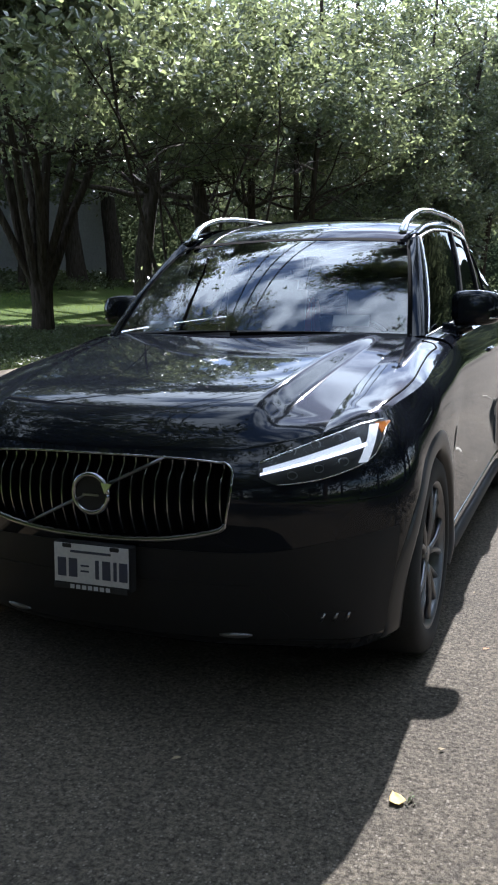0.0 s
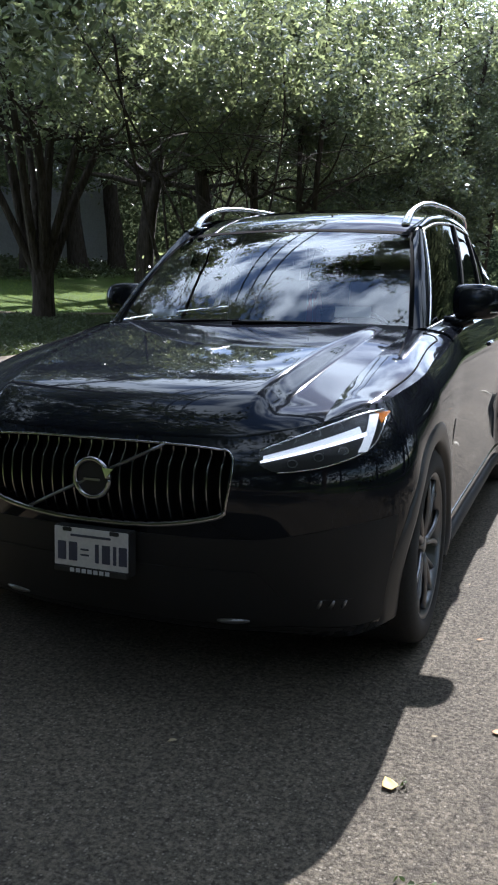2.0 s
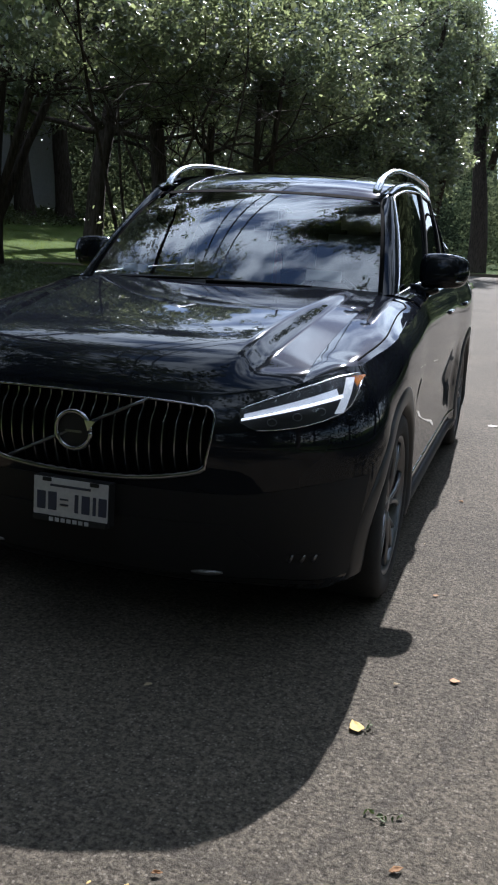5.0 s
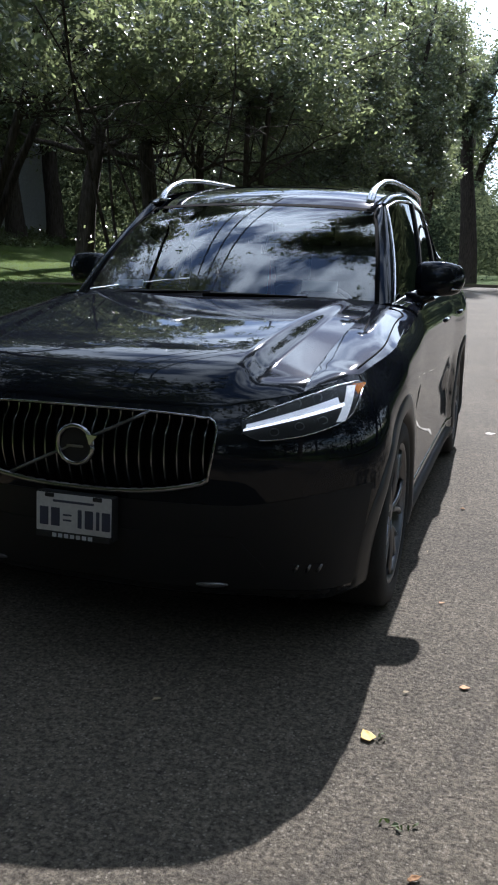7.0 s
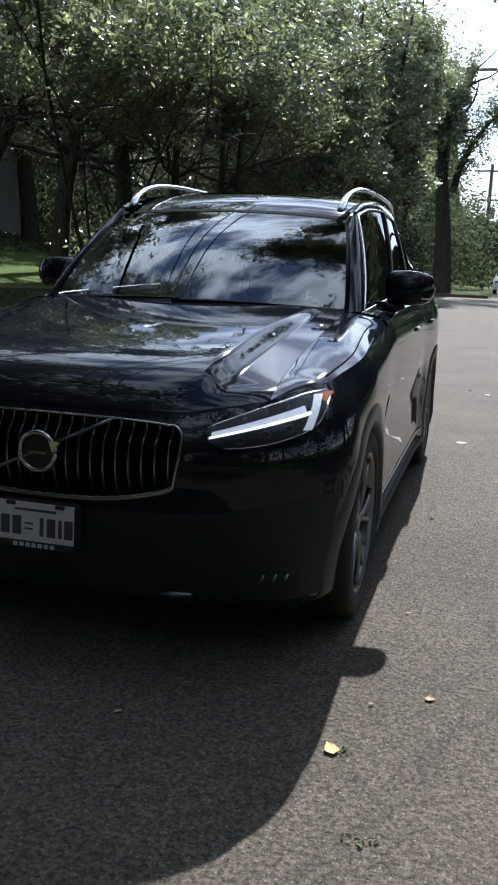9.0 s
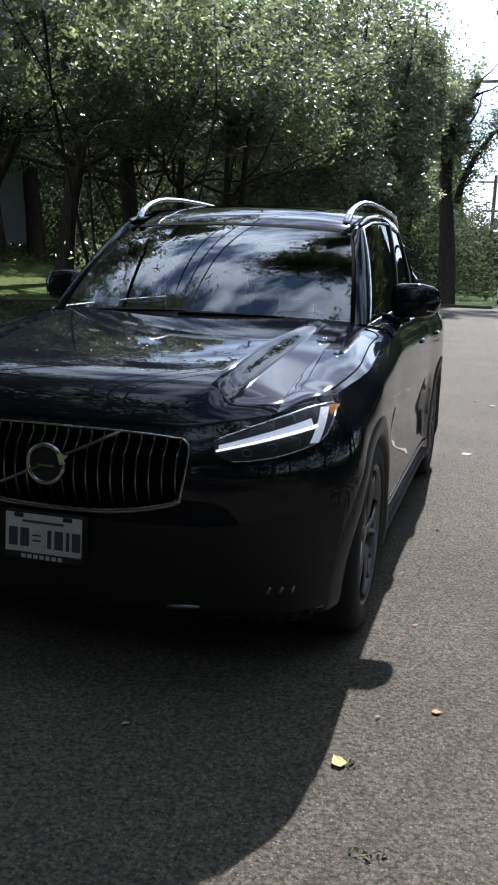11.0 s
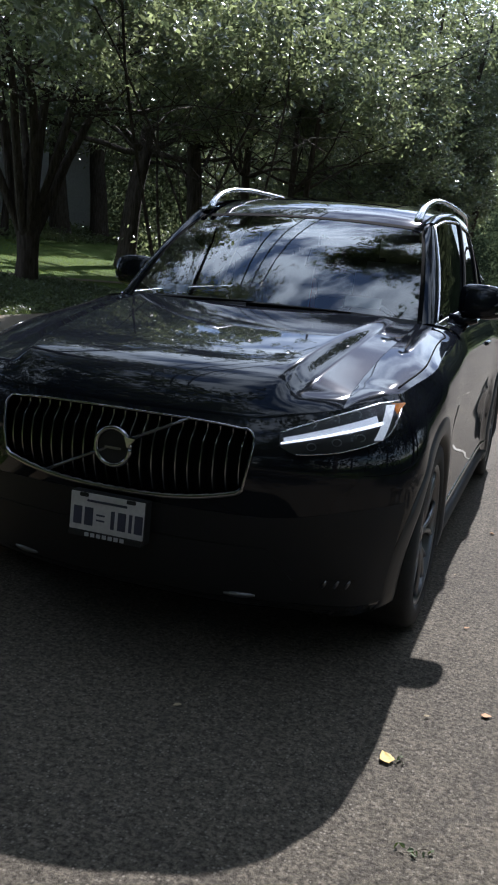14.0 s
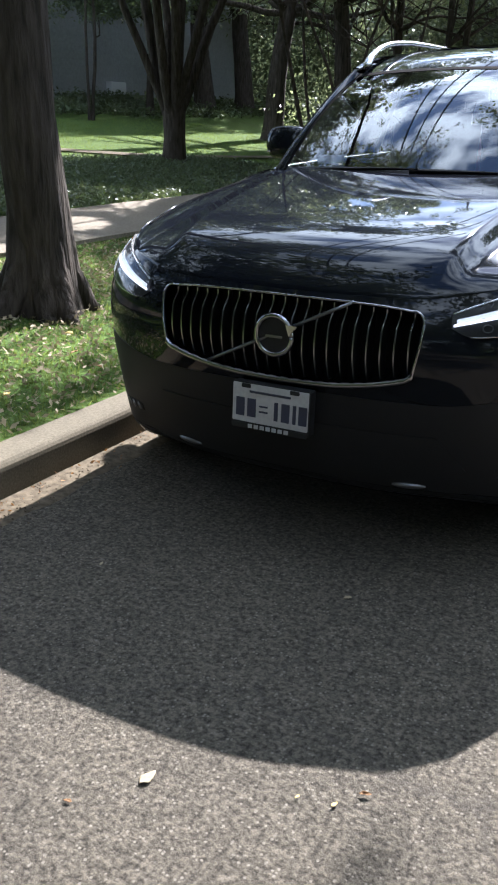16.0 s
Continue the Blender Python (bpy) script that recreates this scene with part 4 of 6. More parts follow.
lamp_low, lamp_high = (lambda x: curve(x, *LL)), (lambda x: curve(x, *LU))
for mir in (1, -1):
    lamp = new("headlamp")
    lamp.parent = car
    lamp["label"] = "lit headlamp with a white sideways T light bar"
    lamp_patch("housing", 0.547, 0.938, lamp_low, lamp_high, 0.003, HOUSING, lamp, mir)
    bar = lambda x: 0.815 + (x - 0.552) * 0.22
    lamp_patch("light_bar", 0.552, 0.862, lambda x: bar(x), lambda x: bar(x) + 0.006 + 0.012 * (x - 0.5), 0.012, LED, lamp, mir, 16, 3, "glowing white daytime light bar")
    lamp_patch("light_guide", 0.560, 0.850, lambda x: bar(x) + 0.0072 + 0.012 * (x - 0.5), lambda x: bar(x) + 0.0165 + 0.036 * (x - 0.5), 0.011, GUIDE, lamp, mir, 16, 3, "clear ribbed light guide")
    rows = []
    for z in np.linspace(0.838, 0.940, 8):
        xc = 0.838 + 0.66 * (z - 0.838)
        rows.append([nose_point(xc + d, z, 0.012) * (mir, 1, 1) for d in (-0.012, -0.004, 0.004, 0.012)])
    patch("light_bar", np.array(rows), GUIDE_LIT, lamp, "glowing white upright light bar", 0.003, flip=mir > 0)
    lamp_patch("amber_marker", 0.914, 0.944, lambda x: 0.912 + (x - 0.914) * 0.95, lambda x: 0.944, 0.008, AMBER, lamp, mir, 4, 3, "amber corner marker")
    for x in (0.645, 0.72, 0.79):
        for up in (1, 0):
            z = bar(x) + 0.046 if up else bar(x) - 0.022
            c = nose_point(x, z, 0.010)
            ringp = [(c + np.array([0.014 * math.cos(q), 0.008 * math.cos(q) * x, 0.012 * math.sin(q)])) * (mir, 1, 1) for q in np.linspace(0, 2 * math.pi, 13)]
            tube("projector_ring", ringp, 0.0016, ALLOY, lamp, 5)
    edge = [nose_point(x, lamp_high(x), 0.011) * (mir, 1, 1) for x in np.linspace(0.55, 0.935, 20)]
    tube("lamp_edge", edge, 0.0028, SATIN, lamp, 5)
    edge = [nose_point(x, lamp_low(x), 0.011) * (mir, 1, 1) for x in np.linspace(0.60, 0.93, 20)]
    tube("lamp_edge", edge, 0.0020, SATIN, lamp, 5)
    cover = lamp_patch("lens", 0.547, 0.938, lamp_low, lamp_high, 0.016, LENS, lamp, mir, thick=0.0)
    cover.visible_shadow = False
    # lower bumper: intake, bright strips, fog lamp fins
    rows = [[nose_point(x, 0.24 + t * (0.325 + 0.05 * float(smooth_step(0.5, 0.92, x))), 0.003) * (mir, 1, 1) for t in np.linspace(0, 1, 12)] for x in np.linspace(0.0, 0.925, 34)]
    patch("lower_bumper", np.array(rows), PLASTIC, car, "matte black lower bumper skin", 0.003, flip=mir < 0)
    rows = [[nose_point(q * (0.64 - 0.9 * max(0.0, z - 0.33)), z, 0.007) * (mir, 1, 1) for z in np.linspace(0.24, 0.45, 10)] for q in np.linspace(0.0, 1.0, 16)]
    patch("lower_intake", np.array(rows), PLASTIC, car, "", 0.003, flip=mir < 0)
    rows = [[nose_point(x, z, 0.002) * (mir, 1, 1) for z in np.linspace(0.195, 0.235, 4)] for x in np.linspace(0.0, 0.90, 20)]
    patch("lower_lip", np.array(rows), PLASTIC, car, "", 0.003, flip=mir < 0)
    tube("intake_strip", [nose_point(x, 0.255 + 0.03 * (x - 0.39), 0.011) * (mir, 1, 1) for x in np.linspace(0.39, 0.51, 8)], [0.004, 0.008, 0.010, 0.011, 0.011, 0.010, 0.008, 0.004], ALLOY, car, 6, "dim metal lower bumper strip")
    rows = [[nose_point(x, z, 0.006) * (mir, 1, 1) for z in np.linspace(0.312, 0.345, 4)] for x in np.linspace(0.725, 0.835, 8)]
    patch("fog_recess", np.array(rows), PLASTIC, car, "", 0.002, flip=mir < 0)
    for x in (0.745, 0.782, 0.815):
        fin = [nose_point(x + 0.005 * q, 0.328 + 0.014 * q, 0.008) * (mir, 1, 1) for q in (-1, 0, 1)]
        tube("fog_fin", fin, [0.005, 0.0065, 0.004], BAR_METAL, car, 6)

    # door mirror
    mirror = new("door_mirror")
    mirror.parent = car
    V, F = [], []
    nu, nv = 32, 21
    for i in range(nv):
        ph = -math.pi / 2 + math.pi * i / (nv - 1)
        for j in range(nu):
            th = 2 * math.pi * j / nu
            cx = math.copysign(abs(math.cos(th)) ** 0.55, math.cos(th)) * max(0.0, math.cos(ph)) ** 0.38
            cy = math.copysign(abs(math.sin(th)) ** 0.7, math.sin(th)) * max(0.0, math.cos(ph)) ** 0.38
            cz = math.copysign(abs(math.sin(ph)) ** 0.52, math.sin(ph))
            px = 0.952 + 0.118 * cx - 0.022 * max(0, -cz) * max(0, cx)
            py = 1.940 + 0.085 * cy * (1 if cy < 0 else 0.35) * (1 - 0.25 * max(0, cz)) + 0.035 * max(0, cx) ** 2
            pz = 1.268 + 0.083 * cz * (1 - (0.10 if cz > 0 else 0.20) * max(0, cx) ** 1.5) - 0.014 * max(0, cx) ** 2
            V.append((px * mir, py, pz))
    F = grid_faces(nv, nu, mir > 0, True)
    mesh("mirror_shell", V, F, PAINT, mirror, True, "black mirror shell")
    boxed("mirror_glass", (0.952 * mir, 1.975, 1.268), (0.19, 0.006, 0.125), CHROME, mirror, 0.003)
    tube("mirror_arm", [np.array([x, 1.91, z]) * (mir, 1, 1) for x, z in ((0.80, 1.165), (0.87, 1.168), (0.93, 1.19))], [0.035, 0.03, 0.028], PAINT, mirror, 8)
    tube("mirror_indicator", [np.array([x, y, 1.222]) * (mir, 1, 1) for x, y in ((0.98, 1.866), (1.02, 1.882), (1.050, 1.916))], 0.006, SATIN, mirror, 6)
    # door handles
    for hy in (2.60, 3.48):
        hx = side_x(hy, 1.03)
        h = [np.array([hx + o, hy + d, 1.03]) * (mir, 1, 1) for d, o in ((-0.11, -0.006), (-0.095, 0.002), (-0.04, 0.006), (0.04, 0.006), (0.095, 0.002), (0.11, -0.006))]
        hd = tube("door_handle", h, [0.010, 0.013, 0.014, 0.014, 0.013, 0.010], PAINT, car, 8, "black handle with a bright strip")
        h2 = [np.array([hx + 0.016, hy + d, 1.034]) * (mir, 1, 1) for d in (-0.09, -0.03, 0.03, 0.09)]
        tube("handle_strip", h2, 0.005, CHROME, hd, 6)
    # door shut lines
    for k in (K_D1, K_D2, K_D3):
        pts = [wall_point(k, z) * (mir, 1, 1) + (0.001 * mir, 0, 0) for z in np.linspace(0.34 if k == K_D2 else 0.80, top_z(*plan[k]), 18)]
        tube("door_gap", pts, 0.0022, DARK, car, 5)

# wipers, rain sensor, interior seen dimly through the glass
for (u0, v0), (u1, v1) in (((-0.66, -0.012), (0.02, 0.008)), ((-0.02, -0.012), (0.60, 0.008))):
    pts = [ws_point(u0 * (1 - t) + u1 * t, v0 * (1 - t) + v1 * t, 0.010) for t in np.linspace(0, 1, 8)]
    tube("wiper", pts, [0.010, 0.009, 0.008, 0.007, 0.007, 0.006, 0.005, 0.004], DARK, car, 6, "black wiper arm and blade")
D = np.array([[np.array([0.70 * u, 1.34 + 0.20 * u * u + 0.55 * t, 1.130 + 0.03 * math.sin(t * 3) - 0.10 * max(0, t - 0.8) * 5]) for u in np.linspace(-1, 1, 15)] for t in np.linspace(0, 1, 10)])
patch("dashboard", D, DASH, car, "dark dashboard top", 0.02)
for sx in (-0.38, 0.38):
    bm = bmesh.new()
    box(bm, (sx, 2.62, 1.10), (0.50, 0.14, 0.66), 0.06, Matrix.Rotation(radians(-14), 3, "X"))
    box(bm, (sx, 2.30, 0.78), (0.50, 0.56, 0.16), 0.05)
    box(bm, (sx, 2.74, 1.50), (0.26, 0.10, 0.18), 0.04)
    from_bm("front_seat", bm, SEAT, car, True, "leather front seat")
ring = [np.array([0.38 + 0.18 * math.cos(q), 1.98 - 0.07 * math.sin(q), 1.04 + 0.17 * math.sin(q)]) for q in np.linspace(0, 2 * math.pi, 29)]
tube("steering_wheel", ring, 0.014, DASH, car, 7)
boxed("interior_mirror", (0.0, 1.93, 1.50), (0.22, 0.03, 0.07), DASH, car, 0.012)
boxed("parking_paper", (0.43, 1.60, 1.222), (0.17, 0.012, 0.050), PAPER, car, 0.002, "white slip of paper propped on the dashboard", Matrix.Rotation(radians(-20), 3, "X"))
boxed("parking_paper", (-0.55, 1.62, 1.205), (0.13, 0.012, 0.035), PAPER, car, 0.002, "white slip of paper propped on the dashboard", Matrix.Rotation(radians(-20), 3, "X"))


# ---- trees and planting ----
rng = np.random.default_rng(11)


def shaped_leaves(name, centers, size, mat, parent, label=""):
    """Pointed leaves of two folded halves, for boughs close to the street."""
    V, F = [], []
    for c in centers:
        d = Vector(rng.normal(size=3) * (1, 1, 0.5)) + Vector((0, 0, -0.7))
        d.normalize()
        s = d.cross(Vector(rng.normal(size=3))).normalized()
        up = s.cross(d)
        L = size * rng.uniform(0.7, 1.3)
        c = Vector(c)
        o = len(V)
        for t in (0.0, 0.3, 0.65, 1.0):
            V.append(c + d * L * t - up * L * 0.16 * t * t)
        for side in (1, -1):
            for t, w in ((0.14, 0.20), (0.38, 0.29), (0.68, 0.19)):
                V.append(c + d * L * t + s * side * w * L + up * L * (0.07 - 0.16 * t * t))
        F += [(o, o + 4, o + 5, o + 1), (o + 1, o + 5, o + 6, o + 2), (o + 2, o + 6, o + 3), (o, o + 1, o + 8, o + 7), (o + 1, o + 2, o + 9, o + 8), (o + 2, o + 3, o + 9)]
    return mesh(name, V, F, mat, parent, False, label)


def leaf_mesh(name, centers, size, mat, parent=None, label="", droop=0.35, spread=1.0):
    """Folded four-cornered leaves at the given places."""
    n = len(centers)
    C = np.asarray(centers)
    d = rng.normal(size=(n, 3))
    d[:, 2] = d[:, 2] * 0.55 - droop
    d /= np.linalg.norm(d, axis=1)[:, None]
    s = np.cross(d, rng.normal(size=(n, 3)))
    s /= np.linalg.norm(s, axis=1)[:, None] + 1e-9
    up = np.cross(s, d)
    L = size * rng.uniform(0.65, 1.35, (n, 1))
    Wd = L * rng.uniform(0.17, 0.27, (n, 1))
    V = np.stack([C, C + d * L * 0.48 + s * Wd - up * L * 0.07, C + d * L - up * L * 0.12, C + d * L * 0.48 - s * Wd - up * L * 0.07], 1).reshape(-1, 3)
    i = np.arange(n) * 4
    F = np.concatenate([np.stack([i, i + 1, i + 2], 1), np.stack([i, i + 2, i + 3], 1)])
    me = bpy.data.meshes.new(name)
    me.vertices.add(len(V))
    me.vertices.foreach_set("co", V.astype(np.float32).ravel())
    me.loops.add(len(F) * 3)
    me.loops.foreach_set("vertex_index", F.astype(np.int32).ravel())
    me.polygons.add(len(F))
    me.polygons.foreach_set("loop_start", np.arange(0, len(F) * 3, 3, dtype=np.int32))
    me.materials.append(mat)
    me.update(calc_edges=True)
    ob = new(name, me)
    if parent is not None:
        ob.parent = parent
    if label:
        ob["label"] = label
    return ob


def branch(p0, d0, length, r0, steps, wander, rise, rr):
    """A wandering tapered limb: its points and radii."""
    p, d = Vector(p0), Vector(d0).normalized()
    pts, rad = [p.copy()], [r0]
    for k in range(steps):
        d = (d + Vector(rr.normal(size=3)) * wander + Vector((0, 0, rise))).normalized()
        p = p + d * (length / steps)
        pts.append(p.copy())
        rad.append(max(0.006, r0 * (1 - 0.75 * (k + 1) / steps)))
    return pts, rad


def along_sprigs(root, leaf_size, rr, per=11):
    """Leaf places along short drooping sprigs that start at the roots."""
    ns = len(root)
    way = rr.normal(size=(ns, 3)) * (1, 1, 0.5) + (0, 0, -0.35)
    way /= np.linalg.norm(way, axis=1)[:, None]
    reach = rr.uniform(0, 1, (ns, per, 1)) * leaf_size * 3.6
    return (root[:, None, :] + way[:, None, :] * reach + rr.normal(size=(ns, per, 3)) * leaf_size * 0.42).reshape(-1, 3)


def tree(name, label, at, height, radius, crown_r, crown_base, leaves, leaf_size, stems=1, lean=(0, 0), seed=0, mat=None, limbs=9, crown_off=(0, 0), keep=None, flare=1.5, fork=0.0, splay=0.0, hollow=False, high=False):
    """Tapered trunk or stems, limbs, and a ragged crown of separate leaves in clumps."""
    rr = np.random.default_rng(seed)
    e = thing(name, label, "tree", at)
    trunk, tips, limb_parts = [], [], []
    if fork:
        trunk.append(tube_arrays([(0, 0, -0.15), (0, 0, 0.12), (0.01, 0.01, 0.45), (0, 0.01, fork), (0, 0, fork + 0.25)], [radius * 1.35, radius * 1.12, radius, radius * 1.1, radius * 0.9], 14))
    for s in range(stems):
        a = 2 * math.pi * s / stems + rr.uniform(0, 1)
        out = 0.0 if stems == 1 else rr.uniform(0.22, 0.42) + splay
        d = Vector((math.cos(a) * out + lean[0], math.sin(a) * out + lean[1], 1))
        p0 = Vector((math.cos(a) * radius * 0.5, math.sin(a) * radius * 0.5, fork - 0.15)) if stems > 1 else Vector((0, 0, -0.15))
        r = radius if stems == 1 else radius * rr.uniform(0.40, 0.6)
        pts, rad = branch(p0, d, height * rr.uniform(0.72, 0.88), r, 12, 0.05, 0.02, rr)
        rad[0] *= flare
        if keep is sun_clear:
            cut = [k for k in range(3, len(pts)) if pts[k].z > 2.5 and not sky_gap(np.array([pts[k]]) + np.array(at))[0]]
            if cut:
                pts, rad = pts[:cut[0]], rad[:cut[0]]
                rad[-1] *= 0.5
        trunk.append(tube_arrays([pts[0], pts[0] + (pts[1] - pts[0]) * 0.25, pts[0] + (pts[1] - pts[0]) * 0.55] + pts[1:], [rad[0], r * (1 + (flare - 1) * 0.38), r * (1 + (flare - 1) * 0.10)] + rad[1:], 12 if stems == 1 else 9))
        for k in range(limbs if stems == 1 else max(3, limbs // 2)):
            t = rr.uniform(0.25, 0.95)
            i = min(len(pts) - 2, int(t * (len(pts) - 1)))
            base = pts[i]
            if base.z < crown_base * 0.75:
                i = min(len(pts) - 2, max(i, int(np.ceil(crown_base * 0.75 / height * len(pts)))))
                base = pts[i]
            aa = rr.uniform(0, 2 * math.pi)
            dd = Vector((math.cos(aa) + crown_off[0] * 0.3, math.sin(aa) + crown_off[1] * 0.3, rr.uniform(0.1, 0.8)))
            L = crown_r * rr.uniform(0.6, 1.05)
            lp, lr = branch(base, dd, L, rad[i] * 0.5, 7, 0.16, 0.02, rr)
            if keep is sun_clear and not sky_gap(np.array(lp) + np.array(at)).all():
                continue
            if high and min(p.z for p in lp) < crown_base:
                continue
            limb_parts.append(tube_arrays(lp, lr, 6))
            tips += [(lp[j], 1.0) for j in range(3, len(lp))]
            for q in range(3):
                j = rr.integers(2, 7)
                tp, tr = branch(lp[j], Vector(rr.normal(size=3)) + dd * 0.5, L * 0.42, max(0.008, lr[j] * 0.5), 4, 0.2, 0.0, rr)
                if keep is sun_clear and not sky_gap(np.array(tp) + np.array(at)).all():
                    continue
                limb_parts.append(tube_arrays(tp, tr, 5))
                tips += [(tp[j2], 0.8) for j2 in (2, 3, 4)]
        tips += [(p, 1.0) for p in pts[-4:]]
    joined("trunk", trunk, BARK, e, "rough grey-brown bark")
    if limb_parts:
        joined("branchwork", limb_parts, BARK, e)["kind"] = "stuff"
    T = np.array([tuple(p) for p, _ in tips])
    T = T[T[:, 2] > crown_base * 0.7]
    T = T + np.array([crown_off[0], crown_off[1], 0]) * 0.4
    extra = T[rr.integers(0, len(T), len(T) // 2)] + rr.normal(size=(len(T) // 2, 3)) * (crown_r * 0.22, crown_r * 0.22, crown_r * 0.16)
    T = np.concatenate([T, extra])
    T = T[T[:, 2] > crown_base * 0.8]
    pick = T[rr.integers(0, len(T), leaves)]
    clump = crown_r * 0.10
    root = pick[:leaves // 11] + rr.normal(size=(leaves // 11, 3)) * (clump, clump, clump * 0.7)
    pos = along_sprigs(root, leaf_size, rr)
    pos = pos[pos[:, 2] > crown_base * 0.72 + np.abs(rr.normal(0, 0.09 * crown_base, len(pos))) * (0.6 + 0.4 * np.sin(3.1 * pos[:, 0] + 2.3 * pos[:, 1]))]
    if hollow:
        a, b, c = (pos[:, i] + at[i] for i in range(3))
        f = np.sin(2.3 * a + 1.1 * b) + np.sin(2.9 * b - 1.3 * c + 1) + np.sin(4.1 * c + 1.7 * a + 2) + np.sin(5.3 * a - 3.2 * c + 0.5)
        pos = pos[f > -1.15]
    if keep is not None:
        pos = pos[keep(pos + np.array(at))]
    leaf_mesh("crown", pos, leaf_size, mat or LEAF, e, "ragged green foliage")
    return e


def on_bank(x, y):
    return (x, y, lawn_height(x) - 0.02)


def sun_clear(p):
    """False where a leaf would hang over the street, the sunny verge or the sunny strip of lawn."""
    c = math.cos(SUN_EL) / math.sin(SUN_EL)
    yy = p[:, 1] - p[:, 2] * c
    xx = p[:, 0] + p[:, 2] * 0.03
    street = (xx > -1.35) & (xx < 2.2) & (yy > -1.85) & (yy < 15)
    street |= (xx > -1.0) & (xx < 1.7) & (yy > 14) & (yy < 24) & (np.sin(1.9 * yy) + np.sin(0.8 * xx + 3.1 * yy) < 0.9)
    low = (p[:, 0] > -1.6) & (p[:, 2] < 3.2)
    verge = (xx > -3.0) & (xx < -1.2) & (yy > -1) & (yy < 2.6)
    yl = p[:, 1] - (p[:, 2] - 0.9) * c
    strip = (xx > -10.5) & (xx < -8.5) & (yl > 5) & (yl < 19)
    yw = p[:, 1] - (p[:, 2] - 0.4) * c
    gap = np.sin(2.1 * xx + 0.8 * yw + 1) + np.sin(-1.7 * xx + 2.9 * yw) + np.sin(4.1 * xx + 1.3 * yw + 2) + np.sin(0.9 * xx - 3.7 * yw + 1)
    dapple = (xx > -5.6) & (xx < -1.2) & (yw > -2) & (yw < 8) & (gap > 1.75)
    verge &= gap > 0.95
    return ~street & ~low & ~verge & ~strip & ~dapple & sky_gap(p)


def sky_gap(p):
    """False inside the ragged opening in the canopy over the street."""
    d = p - np.array([0.2, 0.7, 1.08])
    az = np.degrees(np.arctan2(d[:, 0], d[:, 1]))
    el = np.degrees(np.arctan2(d[:, 2], np.hypot(d[:, 0], d[:, 1])))
    rag = 3.0 * np.sin(az * 0.55 + 1) + 2.4 * np.sin(el * 0.9 + az * 0.31) + 1.8 * np.sin(az * 1.7 - el * 1.3)
    floor_el = 21.5 + rag * 0.5 + np.where(az > 12, 11.0, 0.0)
    side_gap = (az > -56 + rag) & (az < -24 + rag) & (el > 43 + rag) & (el < 58 - rag)
    # the row of trees ends here; beyond it lie the pole and the sky over the side street
    e_az = np.degrees(np.arctan2(p[:, 0] - 1.37, p[:, 1] + 2.45))
    row_end = (p[:, 1] > 7) & (p[:, 1] < 44) & (p[:, 0] < 1.3) & (e_az > np.where(el > 9, -4.8, -5.6) + 0.5 * np.sin(1.1 * el + 0.4) + 0.35 * np.sin(2.9 * el + 0.3 * p[:, 1]))
    return ~side_gap & ~row_end & ~((az > -23 + rag) & (az < 55 + rag) & (el > floor_el) & (el < np.where(az < -11, 31, 50) + rag * 1.4) & (p[:, 1] > 2))


verge_tree = tree("street_tree", "mature street tree with a thick dark trunk in the grass verge", on_bank(-2.52, 1.68), 9.5, 0.195, 3.9, 4.1, 16000, 0.088, seed=3, keep=sun_clear, limbs=16, crown_off=(-0.2, 0.9), flare=1.75, lean=(0.02, 0.0), mat=LEAF_DARK, high=True)
hr = np.random.default_rng(15)
for q, reach, rise in ((-0.35, 0.29, 0.52), (0.9, 0.28, 0.45), (2.2, 0.30, 0.5), (3.4, 0.32, 0.55), (4.6, 0.31, 0.60), (5.5, 0.27, 0.45)):
    d = Vector((math.cos(q), math.sin(q), 0))
    pts = [d * 0.09 + Vector((0, 0, rise + 0.9)), d * 0.105 + Vector((0, 0, rise + 0.35)), d * 0.12 + Vector((0, 0, rise)), d * 0.145 + Vector((0, 0, rise * 0.55)), d * (reach * 0.74) + Vector((0, 0, 0.14)), d * reach + Vector((0, 0, 0.02)), d * (reach + 0.12) + Vector((0, 0, -0.06))]
    tube("root_flare", pts, [0.03, 0.07, 0.088, 0.092, 0.085, 0.06, 0.03], BARK, verge_tree, 10)
low_limb = [Vector(p) - verge_tree.location for p in ((-2.50, 1.75, 3.5), (-2.45, 2.3, 3.75), (-2.3, 2.9, 3.75), (-2.1, 3.4, 3.6), (-2.0, 3.8, 3.4))]
tube("low_limb", low_limb, [0.06, 0.045, 0.03, 0.018, 0.008], BARK, verge_tree, 8)
low_tips = np.array([(-2.15, 3.45, 3.25), (-2.55, 3.3, 3.1), (-1.85, 3.55, 3.45), (-2.4, 3.6, 3.4), (-2.8, 3.2, 3.2)]) - np.array(verge_tree.location)
low_roots = low_tips[hr.integers(0, 5, 40)] + hr.normal(size=(40, 3)) * (0.22, 0.3, 0.12)
shaped_leaves("low_foliage", along_sprigs(low_roots, 0.09, hr), 0.085, LEAF, verge_tree, "low-hanging sprigs of green leaves")
far_tree = tree("street_tree", "tall street tree reaching over the road", (6.7, 4.6, 0.1), 13.0, 0.24, 5.2, 6.0, 11000, 0.15, seed=4, keep=sun_clear, limbs=18, crown_off=(-3.0, 0.6), lean=(-0.22, 0.0), mat=LEAF_DARK)
